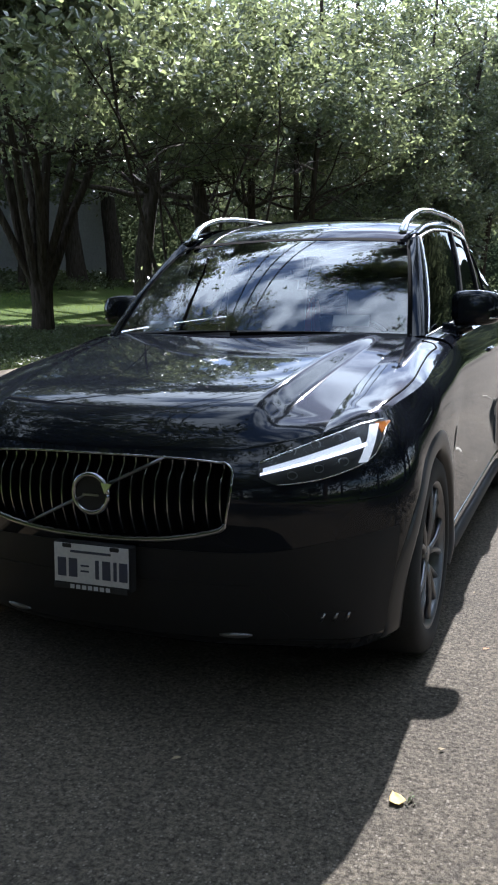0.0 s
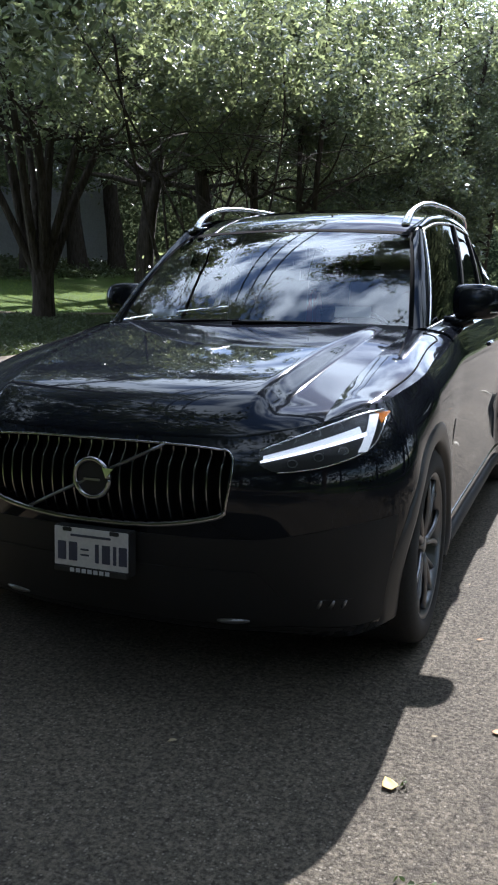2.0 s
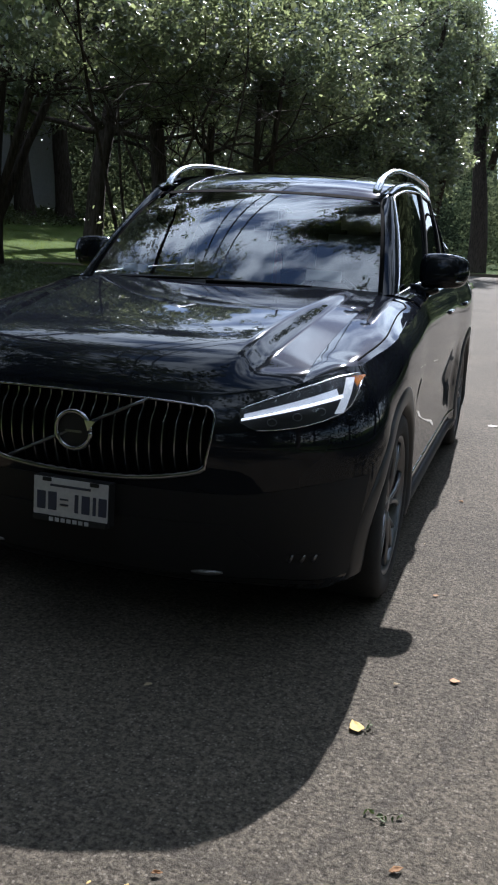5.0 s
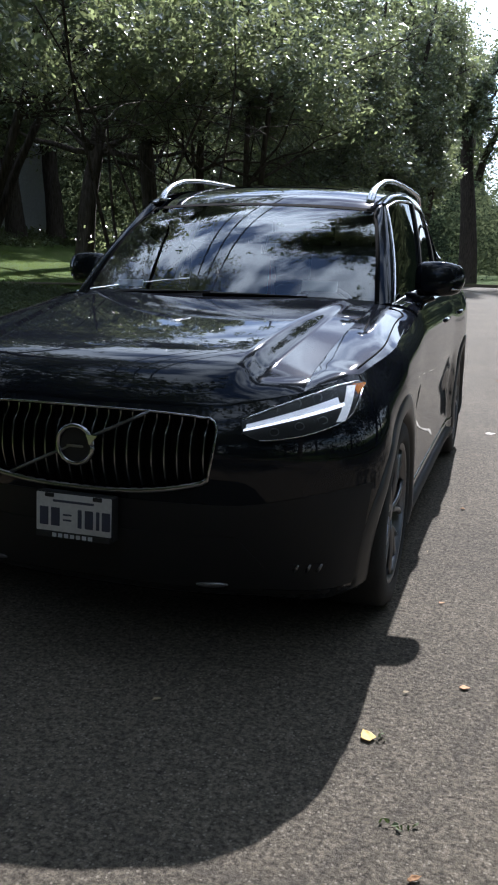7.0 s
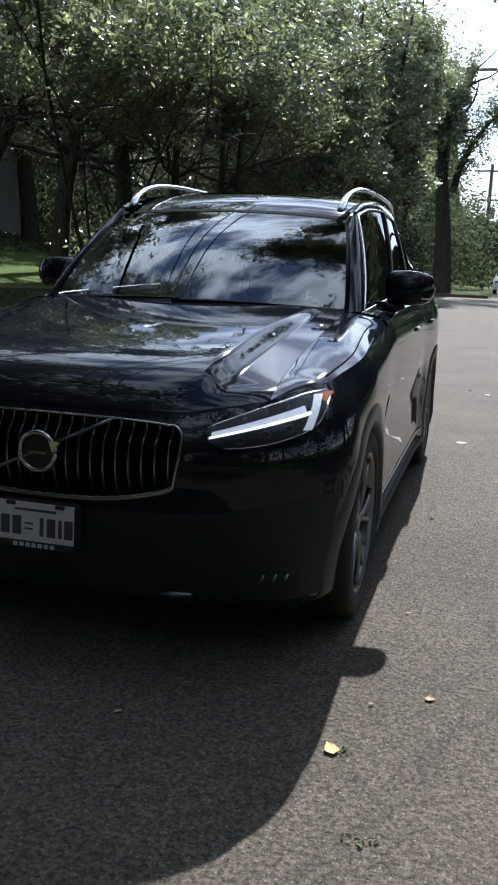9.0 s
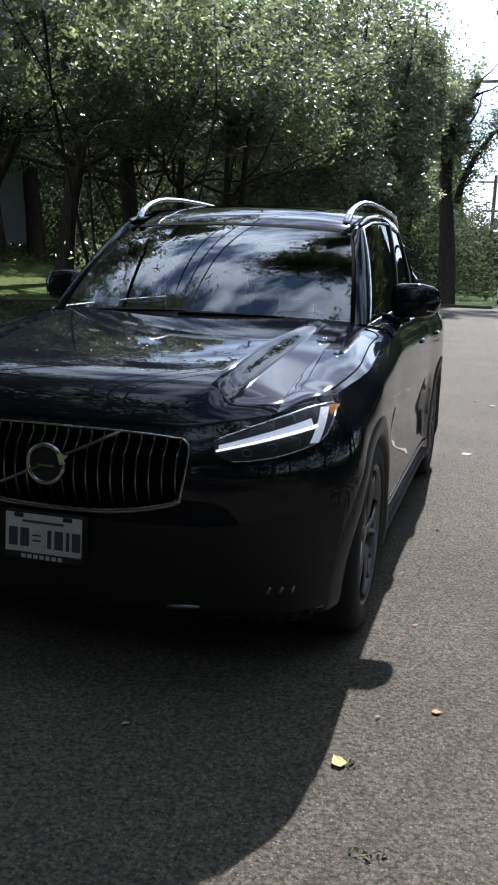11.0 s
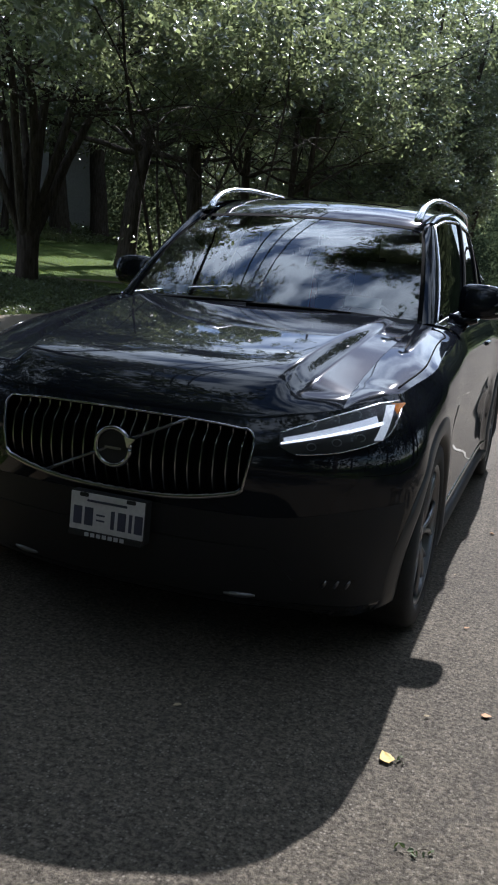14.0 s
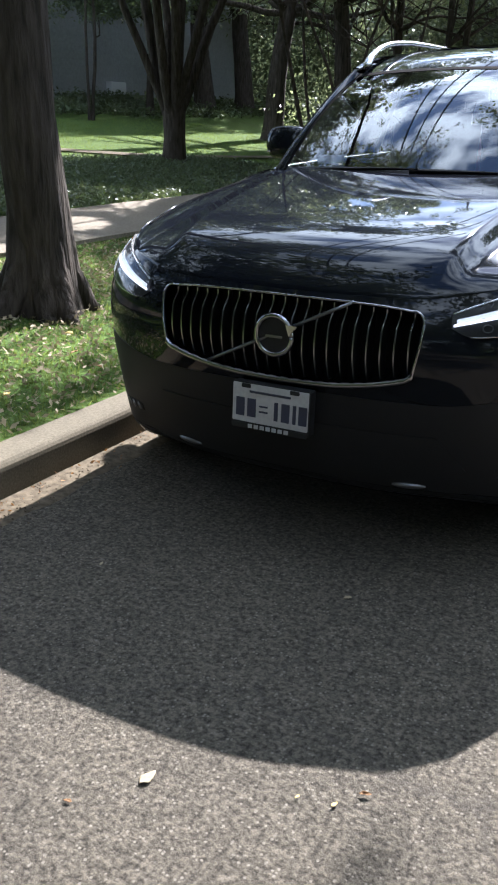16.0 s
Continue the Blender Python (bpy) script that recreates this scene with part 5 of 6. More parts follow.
over = np.array([(0.2, 6.0, 10.5), (1.2, 6.4, 11.2), (-0.4, 5.6, 9.8), (0.9, 5.3, 9.7), (0.5, 7.0, 12.0), (2.4, 5.8, 10.2), (1.9, 5.0, 9.2), (0.6, 7.6, 9.6), (1.1, 8.2, 9.4), (0.2, 8.0, 10.0), (1.6, 7.8, 9.0)]) - np.array(far_tree.location)
tube("bough", [(-1.6, 0.2, 6.6), (-3.0, 0.5, 8.2), (-4.6, 0.9, 9.4), (-5.8, 1.3, 10.3), (-6.6, 1.5, 10.8)], [0.12, 0.10, 0.075, 0.05, 0.02], BARK, far_tree, 8)
roots = over[hr.integers(0, len(over), 1700)] + hr.normal(size=(1700, 3)) * (0.48, 0.46, 0.34)
leaf_mesh("bough_foliage", along_sprigs(roots, 0.13, hr), 0.15, LEAF_DARK, far_tree)
tree("lawn_tree", "spreading multi-stemmed tree on the lawn", on_bank(-7.75, 10.75), 7.5, 0.185, 3.6, 3.7, 62000, 0.080, stems=9, seed=5, keep=sun_clear, limbs=12, flare=1.0, fork=0.95, splay=0.02, hollow=True)
tree("shade_tree", "tall tree with a straight dark trunk", on_bank(-14.2, 21.9), 13, 0.31, 5.0, 4.2, 16000, 0.15, seed=8, keep=sun_clear, limbs=12)
tree("shade_tree", "tall tree with a straight dark trunk", on_bank(-13.9, 23.8), 13, 0.31, 5.0, 4.2, 16000, 0.15, seed=9, keep=sun_clear, limbs=12)
spots = [(-3.3, 8.7, 7.5, 0.05, 2.7, 4.2, 2), (-4.4, 9.6, 9.0, 0.055, 3.3, 4.2, 3), (-4.6, 13.5, 10.5, 0.10, 3.2, 4.2, 1), (-6.6, 15.5, 11.5, 0.20, 3.5, 5.0, 1), (-3.6, 18.5, 13.0, 0.13, 3.6, 2.2, 2), (-5.6, 21.0, 15.0, 0.15, 4.0, 2.2, 1),
         (-9.5, 17.5, 12.0, 0.25, 3.7, 5.0, 1), (-3.9, 25.5, 17.0, 0.19, 4.4, 2.4, 1), (-8.5, 25.0, 16.0, 0.18, 4.8, 2.0, 1), (-4.6, 29.5, 18.0, 0.25, 4.8, 3.2, 1),
         (-2.7, 22.5, 12.0, 0.12, 3.2, 1.0, 1), (-2.5, 28.0, 13.0, 0.13, 3.2, 1.0, 1), (-12.5, 28.0, 15.0, 0.22, 5.0, 2.5, 1), (-13.2, 17.6, 11.0, 0.10, 3.0, 3.0, 1)]
for i, (x, y, h, r, cr, cb, st) in enumerate(spots):
    tree("woodland_tree", "leafy roadside tree in a dense green row", on_bank(x, y), h, r, cr, cb, 50000, 0.096 + 0.0030 * i, stems=st, seed=20 + i, keep=sun_clear, limbs=12, hollow=True)

tree("woodland_tree", "young tree with two slender dark upright stems", on_bank(-3.3, 12.0), 9.5, 0.12, 2.8, 3.9, 30000, 0.095, stems=2, seed=57, keep=sun_clear, limbs=12, splay=-0.26, flare=1.2, hollow=True)

tree("woodland_tree", "slender tree with two thin dark stems before the house", on_bank(-12.3, 14.1), 10.0, 0.075, 2.8, 2.9, 42000, 0.10, stems=2, seed=33, keep=sun_clear, limbs=12, splay=-0.26, flare=1.1, hollow=True)

# pole-side tree beyond the side street, and added sky-blocking trees along the street
pole_tree = tree("pole_tree", "leaning tree beside the utility pole beyond the side street", (-2.25, 45.5, 0.12), 14.5, 0.52, 3.4, 7.0, 44000, 0.18, seed=40, limbs=14, lean=(0.05, 0), flare=1.15, crown_off=(0.1, 0), high=True, keep=lambda p: (p[:, 0] < np.where(p[:, 2] < 9.6, -1.8, np.where(p[:, 2] < 13.5, -1.35, -2.2)) + 0.28 * np.sin(1.7 * p[:, 2])) & (p[:, 2] > 7.0 + 0.5 * np.sin(2.3 * p[:, 0])))
bough = [(0.2, 0, 5.2), (0.5, -0.1, 6.4), (1.0, -0.2, 7.5), (1.7, -0.2, 8.5), (2.5, -0.3, 9.2), (3.4, -0.3, 9.6)]
tube("bough", bough, [0.20, 0.17, 0.13, 0.10, 0.07, 0.03], BARK, pole_tree, 9)
br = np.random.default_rng(31)
roots = np.array([bough[i] for i in br.integers(1, 6, 420)]) + br.normal(size=(420, 3)) * (0.45, 0.5, 0.45)
leaf_mesh("bough_foliage", along_sprigs(roots, 0.16, br), 0.17, LEAF_DARK, pole_tree)
twigs = []
for q in range(9):
    lp, lr = branch((0.25 + 0.05 * q, -0.3, 5.6 + 0.25 * q), (0.7 + br.normal() * 0.15, -0.2, 0.9 + br.normal() * 0.3), 2.2 * br.uniform(0.7, 1.1), 0.028, 7, 0.12, 0.03, br)
    twigs.append(tube_arrays(lp, lr, 5))
joined("bare_twigs", twigs, BARK, pole_tree)["kind"] = "stuff"
# added trees around the street that block sky light and darken reflections
for i, (x, y, h) in enumerate(((12.5, -6, 13), (-7.5, 4.2, 12), (-8.5, -1.5, 12), (13, 1, 14), (13.5, 22, 13), (12.5, 31, 13), (-4.0, -7, 16), (-4.5, -14, 16), (10.5, -11, 16), (7.6, 7, 17), (7.2, 13, 20), (7.0, 19, 22), (7.4, 26, 22), (9.5, 31, 25), (10.5, 41, 25), (-1, -34, 15), (5, -34, 15), (3.5, -22, 14), (-4, -18, 14), (10, -16, 14), (-9, -9, 12), (-6, -13, 12), (9.5, 40, 13), (11.5, 47, 13), (11.5, 57, 13), (12, 52, 13))):
    near = x < 0 and y > -5
    tree("street_tree", "leafy tree added beyond the pavement to block sky light" if near else "unseen leafy tree added beside the street to block sky light", (x, y, 0.5 if near else 0.1), h, 0.22, 4.8, 5.2 if near else 1.2, 20000 if near else 7500, 0.14 if near else 0.42, seed=60 + i, limbs=14, mat=LEAF_FAR, keep=sun_clear)

# unseen broad crowns behind the viewpoint, added to keep sky light off the road
for i, (x, y) in enumerate(((7.0, -5.0), (-4.4, -4.4), (8.5, -13.0))):
    tree("street_tree", "unseen broad leafy tree added to shade the road", (x, y, 0.1), 12.5, 0.26, 5.8, 4.2, 12000, 0.32, seed=90 + i, limbs=16, mat=LEAF_DARK, keep=sun_clear, crown_off=(-1.5 if x > 0 else 1.5, 0))
wr0 = np.random.default_rng(76)
pine = tree("pine_tree", "tall pine with ragged high branches", (1.4, 64.0, 0.1), 24.0, 0.3, 4.4, 15.0, 14000, 0.22, seed=44, limbs=24, mat=LEAF_FAR)
pine_tips = np.array([(-1.7, -0.4, 20.2), (-2.5, -0.6, 20.6), (-0.9, -0.5, 20.9), (-2.0, -0.2, 21.6), (-1.0, 0.1, 22.3), (-2.3, -0.3, 19.6)])
roots = pine_tips[wr0.integers(0, 6, 260)] + wr0.normal(size=(260, 3)) * (0.5, 0.4, 0.22)
tube("bough", [(0, 0, 18.9), (-0.8, -0.2, 19.7), (-1.7, -0.3, 20.4), (-2.5, -0.4, 20.9)], [0.09, 0.07, 0.05, 0.02], BARK, pine, 6)
leaf_mesh("bough_foliage", along_sprigs(roots, 0.16, wr0), 0.20, LEAF_FAR, pine)

# far woods as one mass of leaves
wr = np.random.default_rng(77)
cl = []
for _ in range(760):
    a = wr.uniform(0, 1)
    if a < 0.6:
        x, y = wr.uniform(-34, 14), wr.uniform(52, 75)
        z = wr.uniform(0.3, 4.6 if x > -1.2 else 6.2 if x > -3.4 else 16.5)
        if x > -0.8 and x < 9:
            continue
    else:
        x, y = wr.uniform(-40, -8), wr.uniform(31, 48)
        if y > 30 and y < 45 and x > -14:
            continue
        z = wr.uniform(0.8, 9.0)
    cl.append((x, y, z))
for _ in range(120):
    cl.append((wr.uniform(-26, -8), wr.uniform(29.5, 33), wr.uniform(1.5, 9.0)))
cl = np.array(cl)
pos = cl[wr.integers(0, len(cl), 200000)] + wr.normal(size=(200000, 3)) * (0.95, 0.95, 0.6)
pos[:, 2] = np.abs(pos[:, 2])
woods = leaf_mesh("far_woods", pos, 0.27, LEAF_FAR)
tagged(woods, "dense green woods and hedges beyond the side street", "woods", kind="stuff")

# added dark backing sheet behind the leaves; taller right part, unseen, darkens window reflections
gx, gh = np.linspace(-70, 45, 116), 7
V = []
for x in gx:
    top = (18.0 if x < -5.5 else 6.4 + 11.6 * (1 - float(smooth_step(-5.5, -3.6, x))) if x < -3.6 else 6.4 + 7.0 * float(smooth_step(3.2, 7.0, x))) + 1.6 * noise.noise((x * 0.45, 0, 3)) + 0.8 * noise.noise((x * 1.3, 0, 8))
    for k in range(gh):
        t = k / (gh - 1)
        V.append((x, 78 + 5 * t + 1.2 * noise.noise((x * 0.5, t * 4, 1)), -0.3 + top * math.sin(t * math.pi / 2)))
# its dark green holds the shade deep among the woods
rise = mesh("dark_woods_sheet", V, grid_faces(len(gx), gh, True), FAR_GREEN)
tagged(rise, "added dark sheet standing in for shaded woods at the street's end", "woods", kind="structure")

# unseen leaf belts behind and on the far side, added to block the sky
hd = []
for _ in range(260):
    a = wr.uniform()
    if a < 0.45:
        hd.append((wr.uniform(-26, 26), wr.uniform(-36, -27), wr.uniform(0.3, 8.0)))
    elif a < 0.8:
        hd.append((wr.uniform(9.0, 14), wr.uniform(-26, 60), wr.uniform(0.3, 9.5)))
    else:
        hd.append((wr.uniform(-14, -7), wr.uniform(-26, -4), wr.uniform(0.8, 7.0)))
hd = np.array(hd)
pos = hd[wr.integers(0, len(hd), 80000)] + wr.normal(size=(80000, 3)) * (1.3, 1.6, 0.9)
pos[:, 2] = np.abs(pos[:, 2])
sky_block = leaf_mesh("sky_block_leaves", pos, 0.5, LEAF_FAR)
tagged(sky_block, "unseen belts of leaves added to block the sky around the street", "hedge", kind="stuff")

# undergrowth behind the car
un = wr.uniform(size=(200, 3)) * (7, 12, 1.0) + (-9.5, 17.5, 0)
un[:, 2] += [lawn_height(x) + 0.1 for x in un[:, 0]]
pos = un[wr.integers(0, 200, 16000)] + wr.normal(size=(16000, 3)) * (0.4, 0.4, 0.3)
bush = leaf_mesh("undergrowth", pos, 0.12, LEAF)
tagged(bush, "tangled green undergrowth among the trees", "bushes", kind="stuff")


# band of low leaves, darker than the lawn, in front of the house
un = wr.uniform(size=(420, 3)) * (3.2, 17.0, 0.12) + (-16.0, 10.5, 0.05)
un[:, 2] += [lawn_height(x) for x in un[:, 0]]
pos = un[wr.integers(0, 420, 15000)] + wr.normal(size=(15000, 3)) * (0.25, 0.3, 0.07)
leaf_band = leaf_mesh("low_leaf_band", pos, 0.11, LEAF_DARK)
tagged(leaf_band, "band of low dark green leaves along the foot of the house", "shrubs", kind="stuff")


# ---- house on the rise ----
house = thing("house", "grey-sided house behind the trees on the rise", "house")
HX, HZ = -16.2, lawn_height(-16.2)
bm = bmesh.new()
box(bm, (HX - 4, 19.0, HZ + 2.6), (7.9, 17.0, 6.2))
from_bm("wall", bm, SIDING, house)
for k in range(22):
    boxed("siding_board", (HX, 19.0, HZ + 0.5 + k * 0.2), (0.05, 17.0, 0.197), SIDING, house)
boxed("foundation", (HX + 0.03, 19.0, HZ + 0.2), (0.06, 17.1, 0.5), SIDING, house)
bm = bmesh.new()
rv_ = [bm.verts.new(v) for v in ((HX + 0.5, 10.2, HZ + 5.6), (HX + 0.5, 27.8, HZ + 5.6), (HX - 4, 27.8, HZ + 8.2), (HX - 4, 10.2, HZ + 8.2), (HX - 8.5, 10.2, HZ + 5.6), (HX - 8.5, 27.8, HZ + 5.6))]
for f in ((0, 1, 2, 3), (3, 2, 5, 4), (0, 3, 4), (1, 5, 2), (0, 4, 5, 1)):
    bm.faces.new([rv_[i] for i in f])
from_bm("roof", bm, ROOFING, house)
boxed("vent_box", (HX + 0.14, 19.9, HZ + 0.27), (0.22, 0.72, 0.40), WHITE_TRIM, house, 0.02, "white box at the foundation")


# ---- poles, wires, far car ----
pole = thing("utility_pole", "tall wooden utility pole with a lamp arm", "utility pole", (-2.5, 46.6, 0.1))
tube("pole", [(0, 0, 0), (0, 0, 5), (0, 0, 11.8)], [0.16, 0.14, 0.11], WOODPOLE, pole, 12)
boxed("arm", (1.12, 0, 11.35), (2.0, 0.12, 0.14), WOODPOLE, pole, 0.01)
pole2 = thing("utility_pole", "distant wooden utility pole with two crossarms", "utility pole", (-0.9, 68.0, 0.0))
tube("pole", [(0, 0, 0), (0, 0, 9.2)], [0.17, 0.13], WOODPOLE, pole2, 10)
for z in (8.7, 6.6):
    boxed("crossarm", (0, 0, z), (2.6 if z > 8 else 1.6, 0.12, 0.13), WOODPOLE, pole2, 0.01)
boxed("transformer", (0.3, -0.3, 5.6), (0.4, 0.4, 0.8), SATIN, pole2, 0.06)


def wire(a, b, sag, r=0.012):
    a, b = np.array(a, float), np.array(b, float)
    pts = [a * (1 - t) + b * t - np.array([0, 0, sag * 4 * t * (1 - t)]) for t in np.linspace(0, 1, 20)]
    return tube_arrays(pts, [r] * 20, 5)


lines = [wire((x, -30, z), (x - 0.9, 46.6, z + 0.4), 0.8, 0.028) for x, z in ((-2.9, 8.6), (-2.45, 8.6), (-2.0, 8.6))]
lines += [wire((x, 46.6, 10.2), (x + 0.6, 68, 8.8), 0.7, 0.010) for x in (-1.7, -1.2)]
lines += [wire((-0.4, 68, 8.8), (16, 60, 10.5), 0.8, 0.014), wire((-1.2, 46.6, 8.4), (14, 30, 9.2), 0.5, 0.012)]
for V, F in lines:
    tagged(mesh("power_line", V, F, WIRE), "black overhead power line along the street", "wire", group="overhead wires")


def far_car(at, paint, label):
    c = thing("parked_suv", label, "car", at)
    prof = [(0.0, 0.35), (0.02, 0.75), (0.15, 0.92), (1.0, 1.02), (1.55, 1.50), (2.0, 1.60), (3.6, 1.58), (4.3, 1.05), (4.5, 0.9), (4.55, 0.4)]
    rows = []
    for y, z in prof:
        hw = 0.90 if z < 1.1 else 0.68
        rows.append([(-hw, y, 0.30), (-hw, y, max(0.31, min(z, 0.9))), (-hw * 0.92, y, z), (0, y, z + 0.03), (hw * 0.92, y, z), (hw, y, max(0.31, min(z, 0.9))), (hw, y, 0.30)])
    patch("body", np.array(rows), paint, c, "", 0.01, flip=True)
    mesh("body_front", [r for r in rows[0]], [tuple(range(7))], paint, c, False)
    G = np.array([[(u * (0.78 - 0.14 * t), 1.02 + 0.5 * t, 1.06 + 0.43 * t) for u in np.linspace(-1, 1, 6)] for t in np.linspace(0, 1, 4)])
    patch("windscreen", G - (0, 0.03, -0.02), PRIVACY, c, "", 0.004)
    boxed("grille", (0, -0.01, 0.68), (1.0, 0.04, 0.22), PLASTIC, c, 0.01)
    for s in (-1, 1):
        boxed("headlamp", (0.66 * s, 0.0, 0.74), (0.3, 0.06, 0.14), CHROME, c, 0.02)
        for wy in (0.85, 3.6):
            V, F = revolve([(-0.1, 0.0), (-0.1, 0.33), (0.1, 0.33), (0.1, 0.0)], 24, 0.80 * s, wy, 0.33)
            mesh("wheel", V, F, RUBBER, c)
    return c


far_car((1.15, 53.0, 0.0), WHITE_PAINT, "pale silver sport utility car parked far down the street")


# ---- grass blades, street litter ----
def blades(name, n, area, hmin, hmax, seed, label):
    rr = np.random.default_rng(seed)
    x = rr.uniform(area[0], area[1], n)
    y = rr.uniform(area[2], area[3], n)
    z = np.array([lawn_height(a) for a in x]) - 0.005
    h = rr.uniform(hmin, hmax, n)
    a = rr.uniform(0, 2 * math.pi, n)
    wd = rr.uniform(0.0022, 0.0042, n) * (1 + (hmax > 0.07))
    bend = h * rr.uniform(0.1, 0.9, n)
    b = rr.uniform(0, 2 * math.pi, n)
    V = np.stack([np.stack([x - wd * np.cos(a), y - wd * np.sin(a), z], 1), np.stack([x + wd * np.cos(a), y + wd * np.sin(a), z], 1),
                  np.stack([x + bend * np.cos(b), y + bend * np.sin(b), z + h], 1)], 1).reshape(-1, 3)
    me = bpy.data.meshes.new(name)
    me.vertices.add(len(V))
    me.vertices.foreach_set("co", V.astype(np.float32).ravel())
    me.loops.add(n * 3)
    me.loops.foreach_set("vertex_index", np.arange(n * 3, dtype=np.int32))
    me.polygons.add(n)
    me.polygons.foreach_set("loop_start", np.arange(0, n * 3, 3, dtype=np.int32))
    me.materials.append(GRASS)
    me.update(calc_edges=True)
    return tagged(new(name, me), label, "grass", kind="stuff")


blades("verge_grass", 48000, (-3.76, -1.24, -0.6, 6.0), 0.012, 0.045, 5, "short patchy grass on the kerbside verge")
blades("lawn_grass", 70000, (-12.5, -5.05, 2.5, 18.0), 0.02, 0.055, 6, "mown lawn grass beyond the pavement")


def fallen_leaf(at, size, turn, mat, label, curl=0.3, narrow=0.5, tilt=0):
    """A dry pointed leaf, folded along its rib and crumpled."""
    V, F = [], []
    nl, nw = 9, 7
    for i in range(nl):
        t = i / (nl - 1)
        half = size * narrow * (math.sin(math.pi * t ** 0.75) ** 0.8 * 0.98 + 0.02)
        half *= 1 + 0.16 * math.sin(9.0 * t + turn) + 0.12 * math.sin(17.0 * t + 2 * turn)
        for j in range(nw):
            s = -1 + 2 * j / (nw - 1)
            q = noise.noise((t * 2.7 + turn, s * 1.9, size * 90))
            z = 0.003 + size * (curl * 0.5 * abs(s) ** 1.4 * math.sin(math.pi * t) + curl * 0.7 * (t - 0.45) ** 2 + 0.16 * curl * q + 0.10 * curl + 0.16 * noise.noise((t * 5.0, s * 3.0 + turn, size * 50)))
            V.append((size * (t - 0.5) * 2 * (1 - 0.25 * curl) + 0.1 * size * q, half * s * (1 - 0.3 * curl * abs(s)) + 0.12 * size * (t - 0.5) ** 2, max(0.0015, z)))
    F = grid_faces(nl, nw)
    ob = mesh("fallen_leaf", V, F, mat, None, True)
    md = ob.modifiers.new("thickness", "SOLIDIFY")
    md.thickness = 0.0006
    ob.matrix_basis = pose(at[0], at[1], at[2] if len(at) > 2 else 0.002 + size * narrow * math.sin(radians(tilt)), tilt, 0, turn)
    return tagged(ob, label, "leaf", group="fallen leaves")


def sprig(at, n, size, seed, mat, label):
    """A flat withered sprig: a thin twig with small curled leaves."""
    e = thing("fallen_sprig", label, "leaf", (at[0], at[1], 0.004))
    rr = np.random.default_rng(seed)
    a = rr.uniform(0, 6.28)
    d = np.array([math.cos(a), math.sin(a), 0])
    pts = [d * size * t + np.array([0, 0, 0.004 + 0.004 * math.sin(3 * t)]) for t in np.linspace(-1, 1, 6)]
    tube("twig", pts, 0.0008, BARK, e, 5)
    P = np.array([d * size * rr.uniform(-1, 1) + rr.normal(size=3) * (size * 0.35, size * 0.35, 0.0) + (0, 0, rr.uniform(0.004, 0.010)) for _ in range(n)])
    shaped_leaves("leaflets", P, size * 0.55, mat, e)
    return e


fallen_leaf((1.03, -0.17), 0.034, 118, FALLEN, "dry yellow leaf lying on the asphalt", 0.2, 0.62)
fallen_leaf((1.275, 0.23), 0.018, 10, FALLEN_ORANGE, "small orange-brown leaf on the asphalt", 0.2, 0.7)
fallen_leaf((0.307, -1.135), 0.026, 80, FALLEN_TAN, "pale tan leaf flat on the asphalt", 0.1)
fallen_leaf((0.745, -0.94), 0.015, 20, FALLEN_BROWN, "red-brown leaf on the asphalt", 0.6)
fallen_leaf((1.13, 4.66), 0.045, 30, SCRAP, "crumpled pale scrap on the asphalt", 0.05, 0.8)
fallen_leaf((1.10, 0.13, 0.003), 0.012, 30, FALLEN_TAN, "small withered leaf on the asphalt")
sprig((1.185, -0.55), 10, 0.034, 3, FALLEN_GREEN, "withered green sprig lying on the asphalt")
sprig((1.075, -0.165), 9, 0.026, 5, FALLEN_GREEN, "withered green sprig beside the yellow leaf")
for x, y, size, mat_, text in ((1.241, -0.727, 0.020, FALLEN_BROWN, "curled brown leaf on the asphalt"), (1.494, 0.325, 0.014, FALLEN_TAN, "small pale leaf on the asphalt"), (1.097, 2.357, 0.020, FALLEN_BROWN, "small brown leaf near the car"),
                               (-0.412, -0.404, 0.012, FALLEN_TAN, "small pale leaf in the shade of the car"), (0.373, -0.192, 0.016, FALLEN_TAN, "narrow pale leaf in the shade of the car"), (0.70, -1.0, 0.010, FALLEN, "small yellow leaf scrap on the asphalt")):
    fallen_leaf((x, y), size, (x * 613) % 360, mat_, text, 0.35)
for x, y, s, mt in ((1.00, 1.55, 0.008, FALLEN_TAN), (1.13, 0.93, 0.013, FALLEN_ORANGE), (1.24, 7.6, 0.05, SCRAP), (1.05, 7.9, 0.04, FALLEN_BROWN), (1.55, 0.9, 0.012, FALLEN_BROWN), (0.62, -1.02, 0.007, FALLEN),
                    (1.30, 2.6, 0.014, FALLEN_BROWN), (1.42, 3.4, 0.016, FALLEN_TAN), (1.36, -0.75, 0.008, FALLEN_BROWN), (0.2, -1.28, 0.010, FALLEN_BROWN), (-0.35, -1.0, 0.009, FALLEN_TAN), (1.62, 5.6, 0.03, SCRAP), (1.5, 6.7, 0.03, FALLEN_BROWN)):
    fallen_leaf((x, y), s, (x * 977) % 360, mt, "small withered leaf fragment on the asphalt", 0.3)
for x, y, mt in ((-1.9, 0.55, FALLEN_BROWN), (-1.75, 1.05, FALLEN_BROWN), (-1.55, 0.35, FALLEN), (-2.3, 0.2, FALLEN), (-1.5, 0.95, FALLEN_BROWN), (-2.0, 1.3, FALLEN)):
    fallen_leaf((x, y, lawn_height(x) + 0.03), 0.03, (x * 977) % 360, mt, "dry brown leaf lying in the verge grass", 0.4)

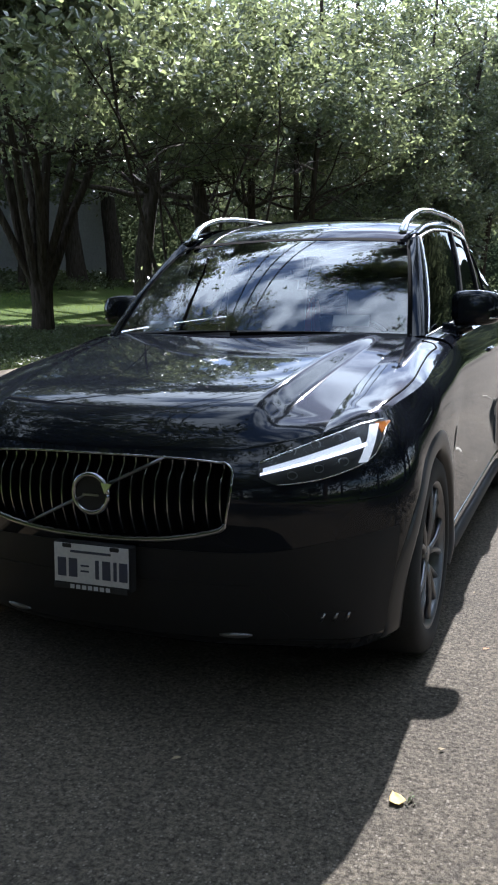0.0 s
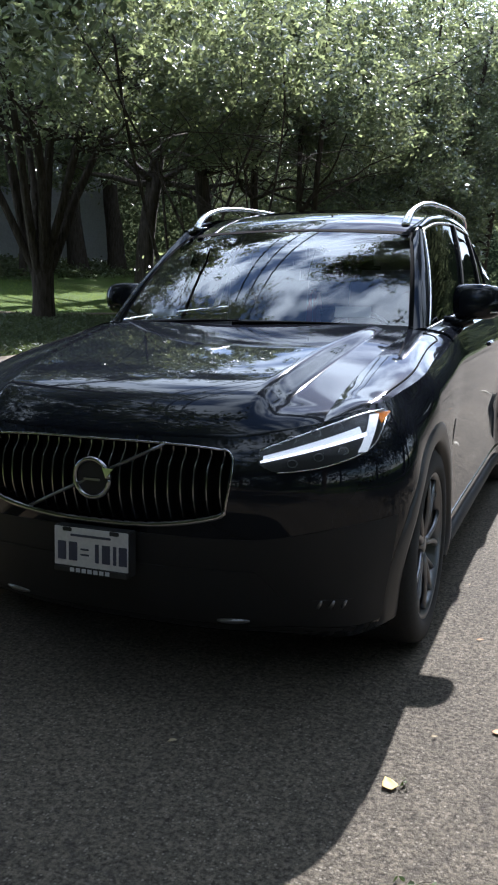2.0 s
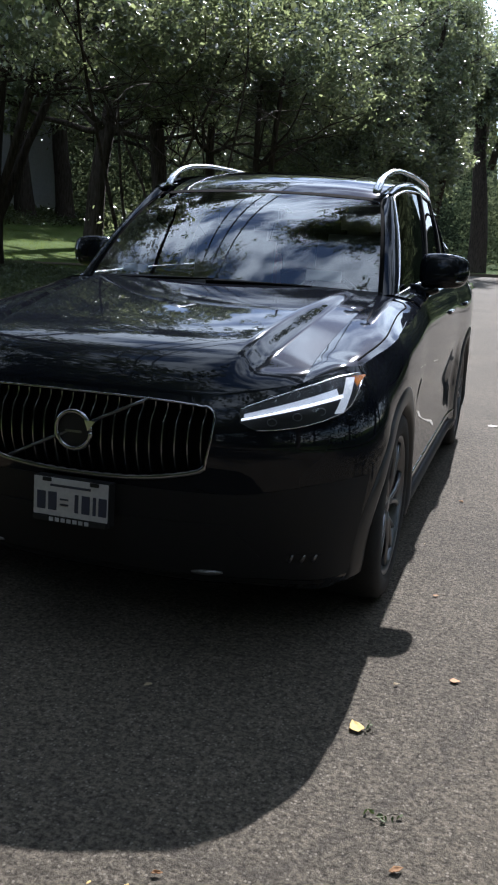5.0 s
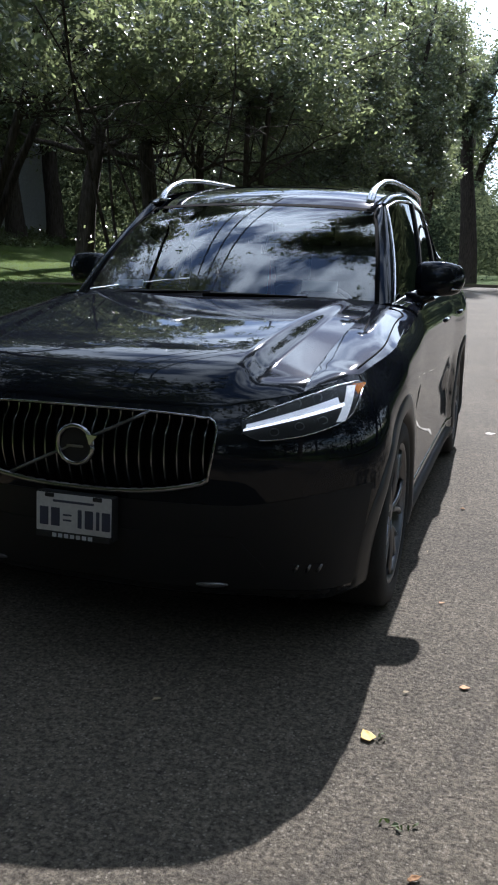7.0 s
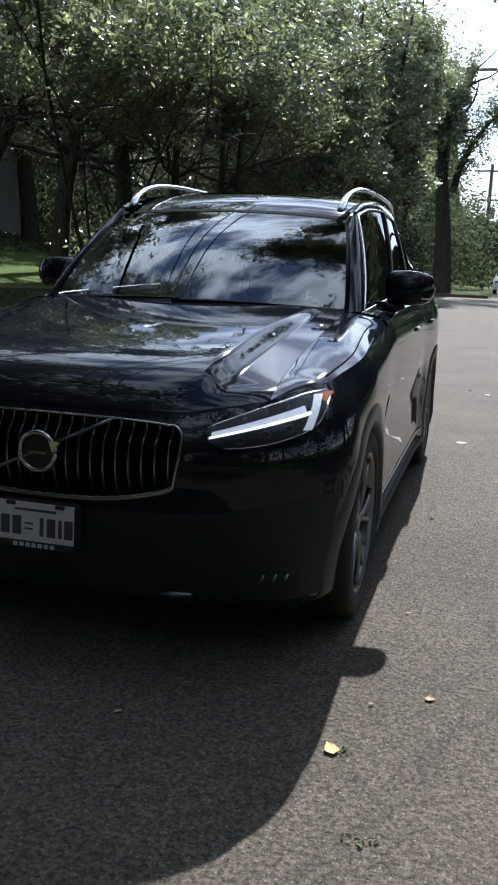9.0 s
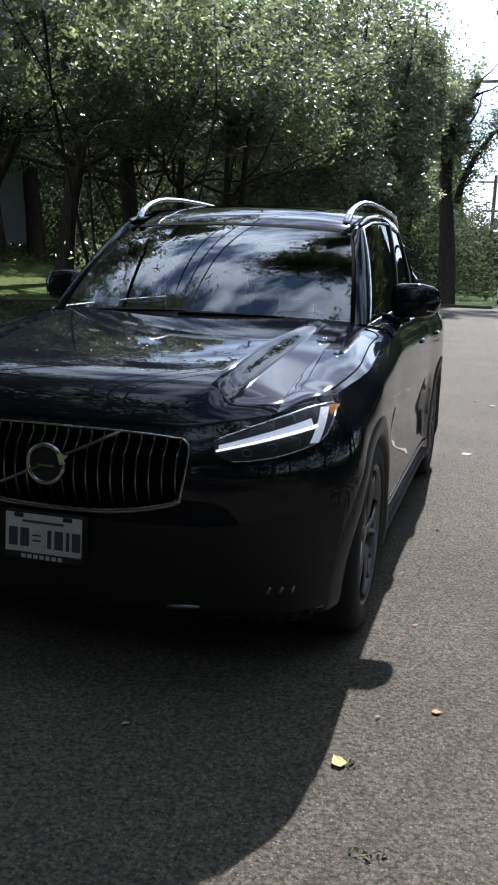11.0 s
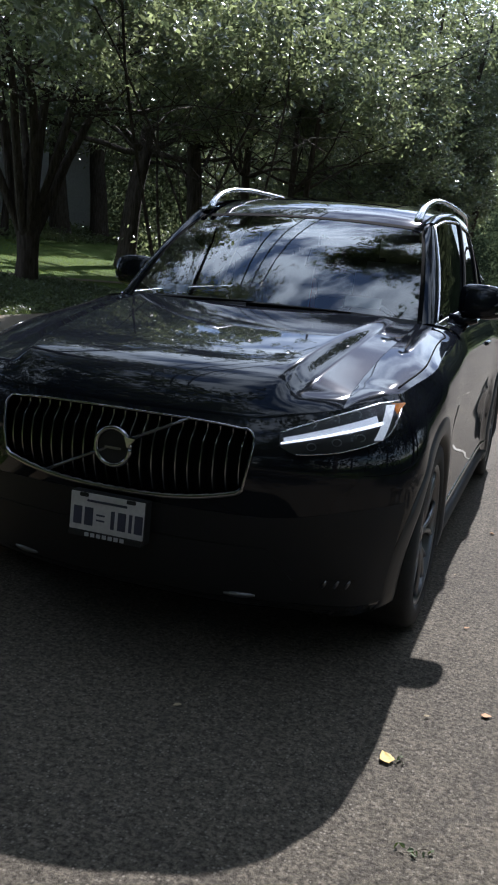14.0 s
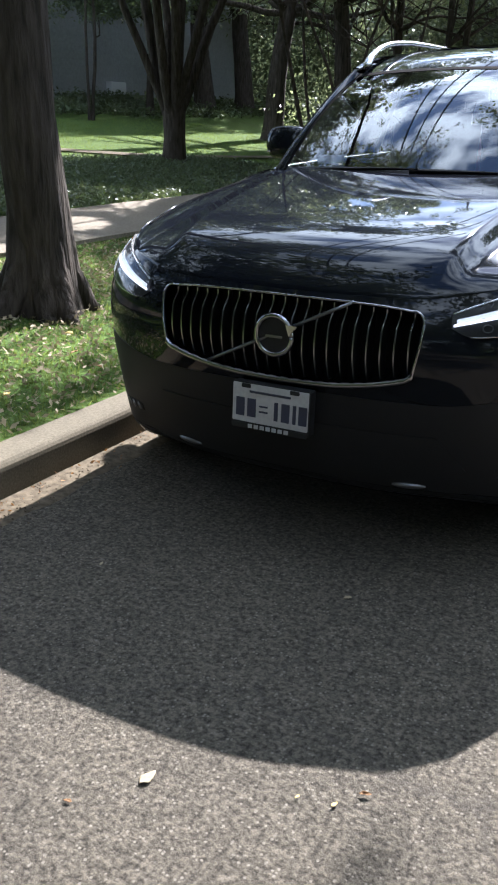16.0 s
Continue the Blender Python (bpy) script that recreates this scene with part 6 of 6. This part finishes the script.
# dark leaves added to deepen the shade between pavement and lawn
cr = np.random.default_rng(52)
n = 42000
x, y = cr.uniform(-8.6, -5.1, n), cr.uniform(2.5, 12.0, n)
ok = x > -8.1 + 0.45 * (y - 11.0) + 0.25 * np.sin(2.1 * y)
x, y = x[ok], y[ok]
pos = np.stack([x, y, np.array([lawn_height(a) for a in x]) + cr.uniform(0.005, 0.07, len(x))], 1)
cover = leaf_mesh("shade_leaves", pos, 0.055, LEAF_DARK, droop=0.1)
tagged(cover, "dark green leaves added to deepen the shade under the lawn tree", "plants", kind="stuff")

# trodden dirt along the gutter
dr = np.random.default_rng(4)
ys_ = np.linspace(-3.0, 9.0, 160)
V = []
for y in ys_:
    w = 0.17 + 0.06 * noise.noise((y * 1.9, 0.3, 1)) + 0.03 * noise.noise((y * 7.0, 0.3, 5))
    V += [(KERB_X + 0.002, y, 0.009), (KERB_X + w * 0.5, y, 0.007), (KERB_X + w, y, 0.0005)]
dirt = mesh("gutter_dirt", V, grid_faces(len(ys_), 3), SOIL)
tagged(dirt, "pale sandy dirt washed along the gutter", "dirt", kind="stuff")
x = KERB_X + np.abs(dr.normal(0, 0.08, 260)) + 0.01
y = dr.uniform(-1.8, 3.0, 260)
crumbs = leaf_mesh("gutter_leaves", np.stack([x, y, dr.uniform(0.009, 0.016, 260)], 1), 0.016, FALLEN_BROWN, droop=0.0)
tagged(crumbs, "crumbled brown leaves in the gutter", "leaves", kind="stuff")

# gravel and leaf crumbs in the gutter
gr = np.random.default_rng(9)
pieces = []
for k in range(1500):
    x = KERB_X + abs(gr.normal(0, 0.09))
    y = gr.uniform(-1.6, 2.2)
    s = gr.uniform(0.0015, 0.0065)
    V = [np.array([x, y, 0.006 + s * 0.2]) + s * np.array(v) * gr.uniform(0.6, 1.2) for v in ((1, 0, 0), (-1, 0, 0), (0, 1, 0), (0, -1, 0), (0, 0, 0.7), (0, 0, -0.7))]
    F = [(0, 2, 4), (2, 1, 4), (1, 3, 4), (3, 0, 4), (2, 0, 5), (1, 2, 5), (3, 1, 5), (0, 3, 5)]
    pieces.append((V, F))
gravel = joined("gutter_gravel", pieces, SOIL, None, "", False)
tagged(gravel, "loose gravel and leaf crumbs in the gutter", "gravel", kind="stuff")

# dry leaf litter in the verge grass
lr = np.random.default_rng(21)
n = 11000
x = lr.uniform(-3.7, -1.25, n)
y = lr.uniform(-0.5, 5.5, n)
pos = np.stack([x, y, np.array([lawn_height(a) for a in x]) + lr.uniform(0.01, 0.03, n)], 1)
litter = leaf_mesh("leaf_litter", pos, 0.036, FALLEN_TAN, droop=0.0)
tagged(litter, "scattered dry leaf litter in the verge grass", "leaves", kind="stuff")
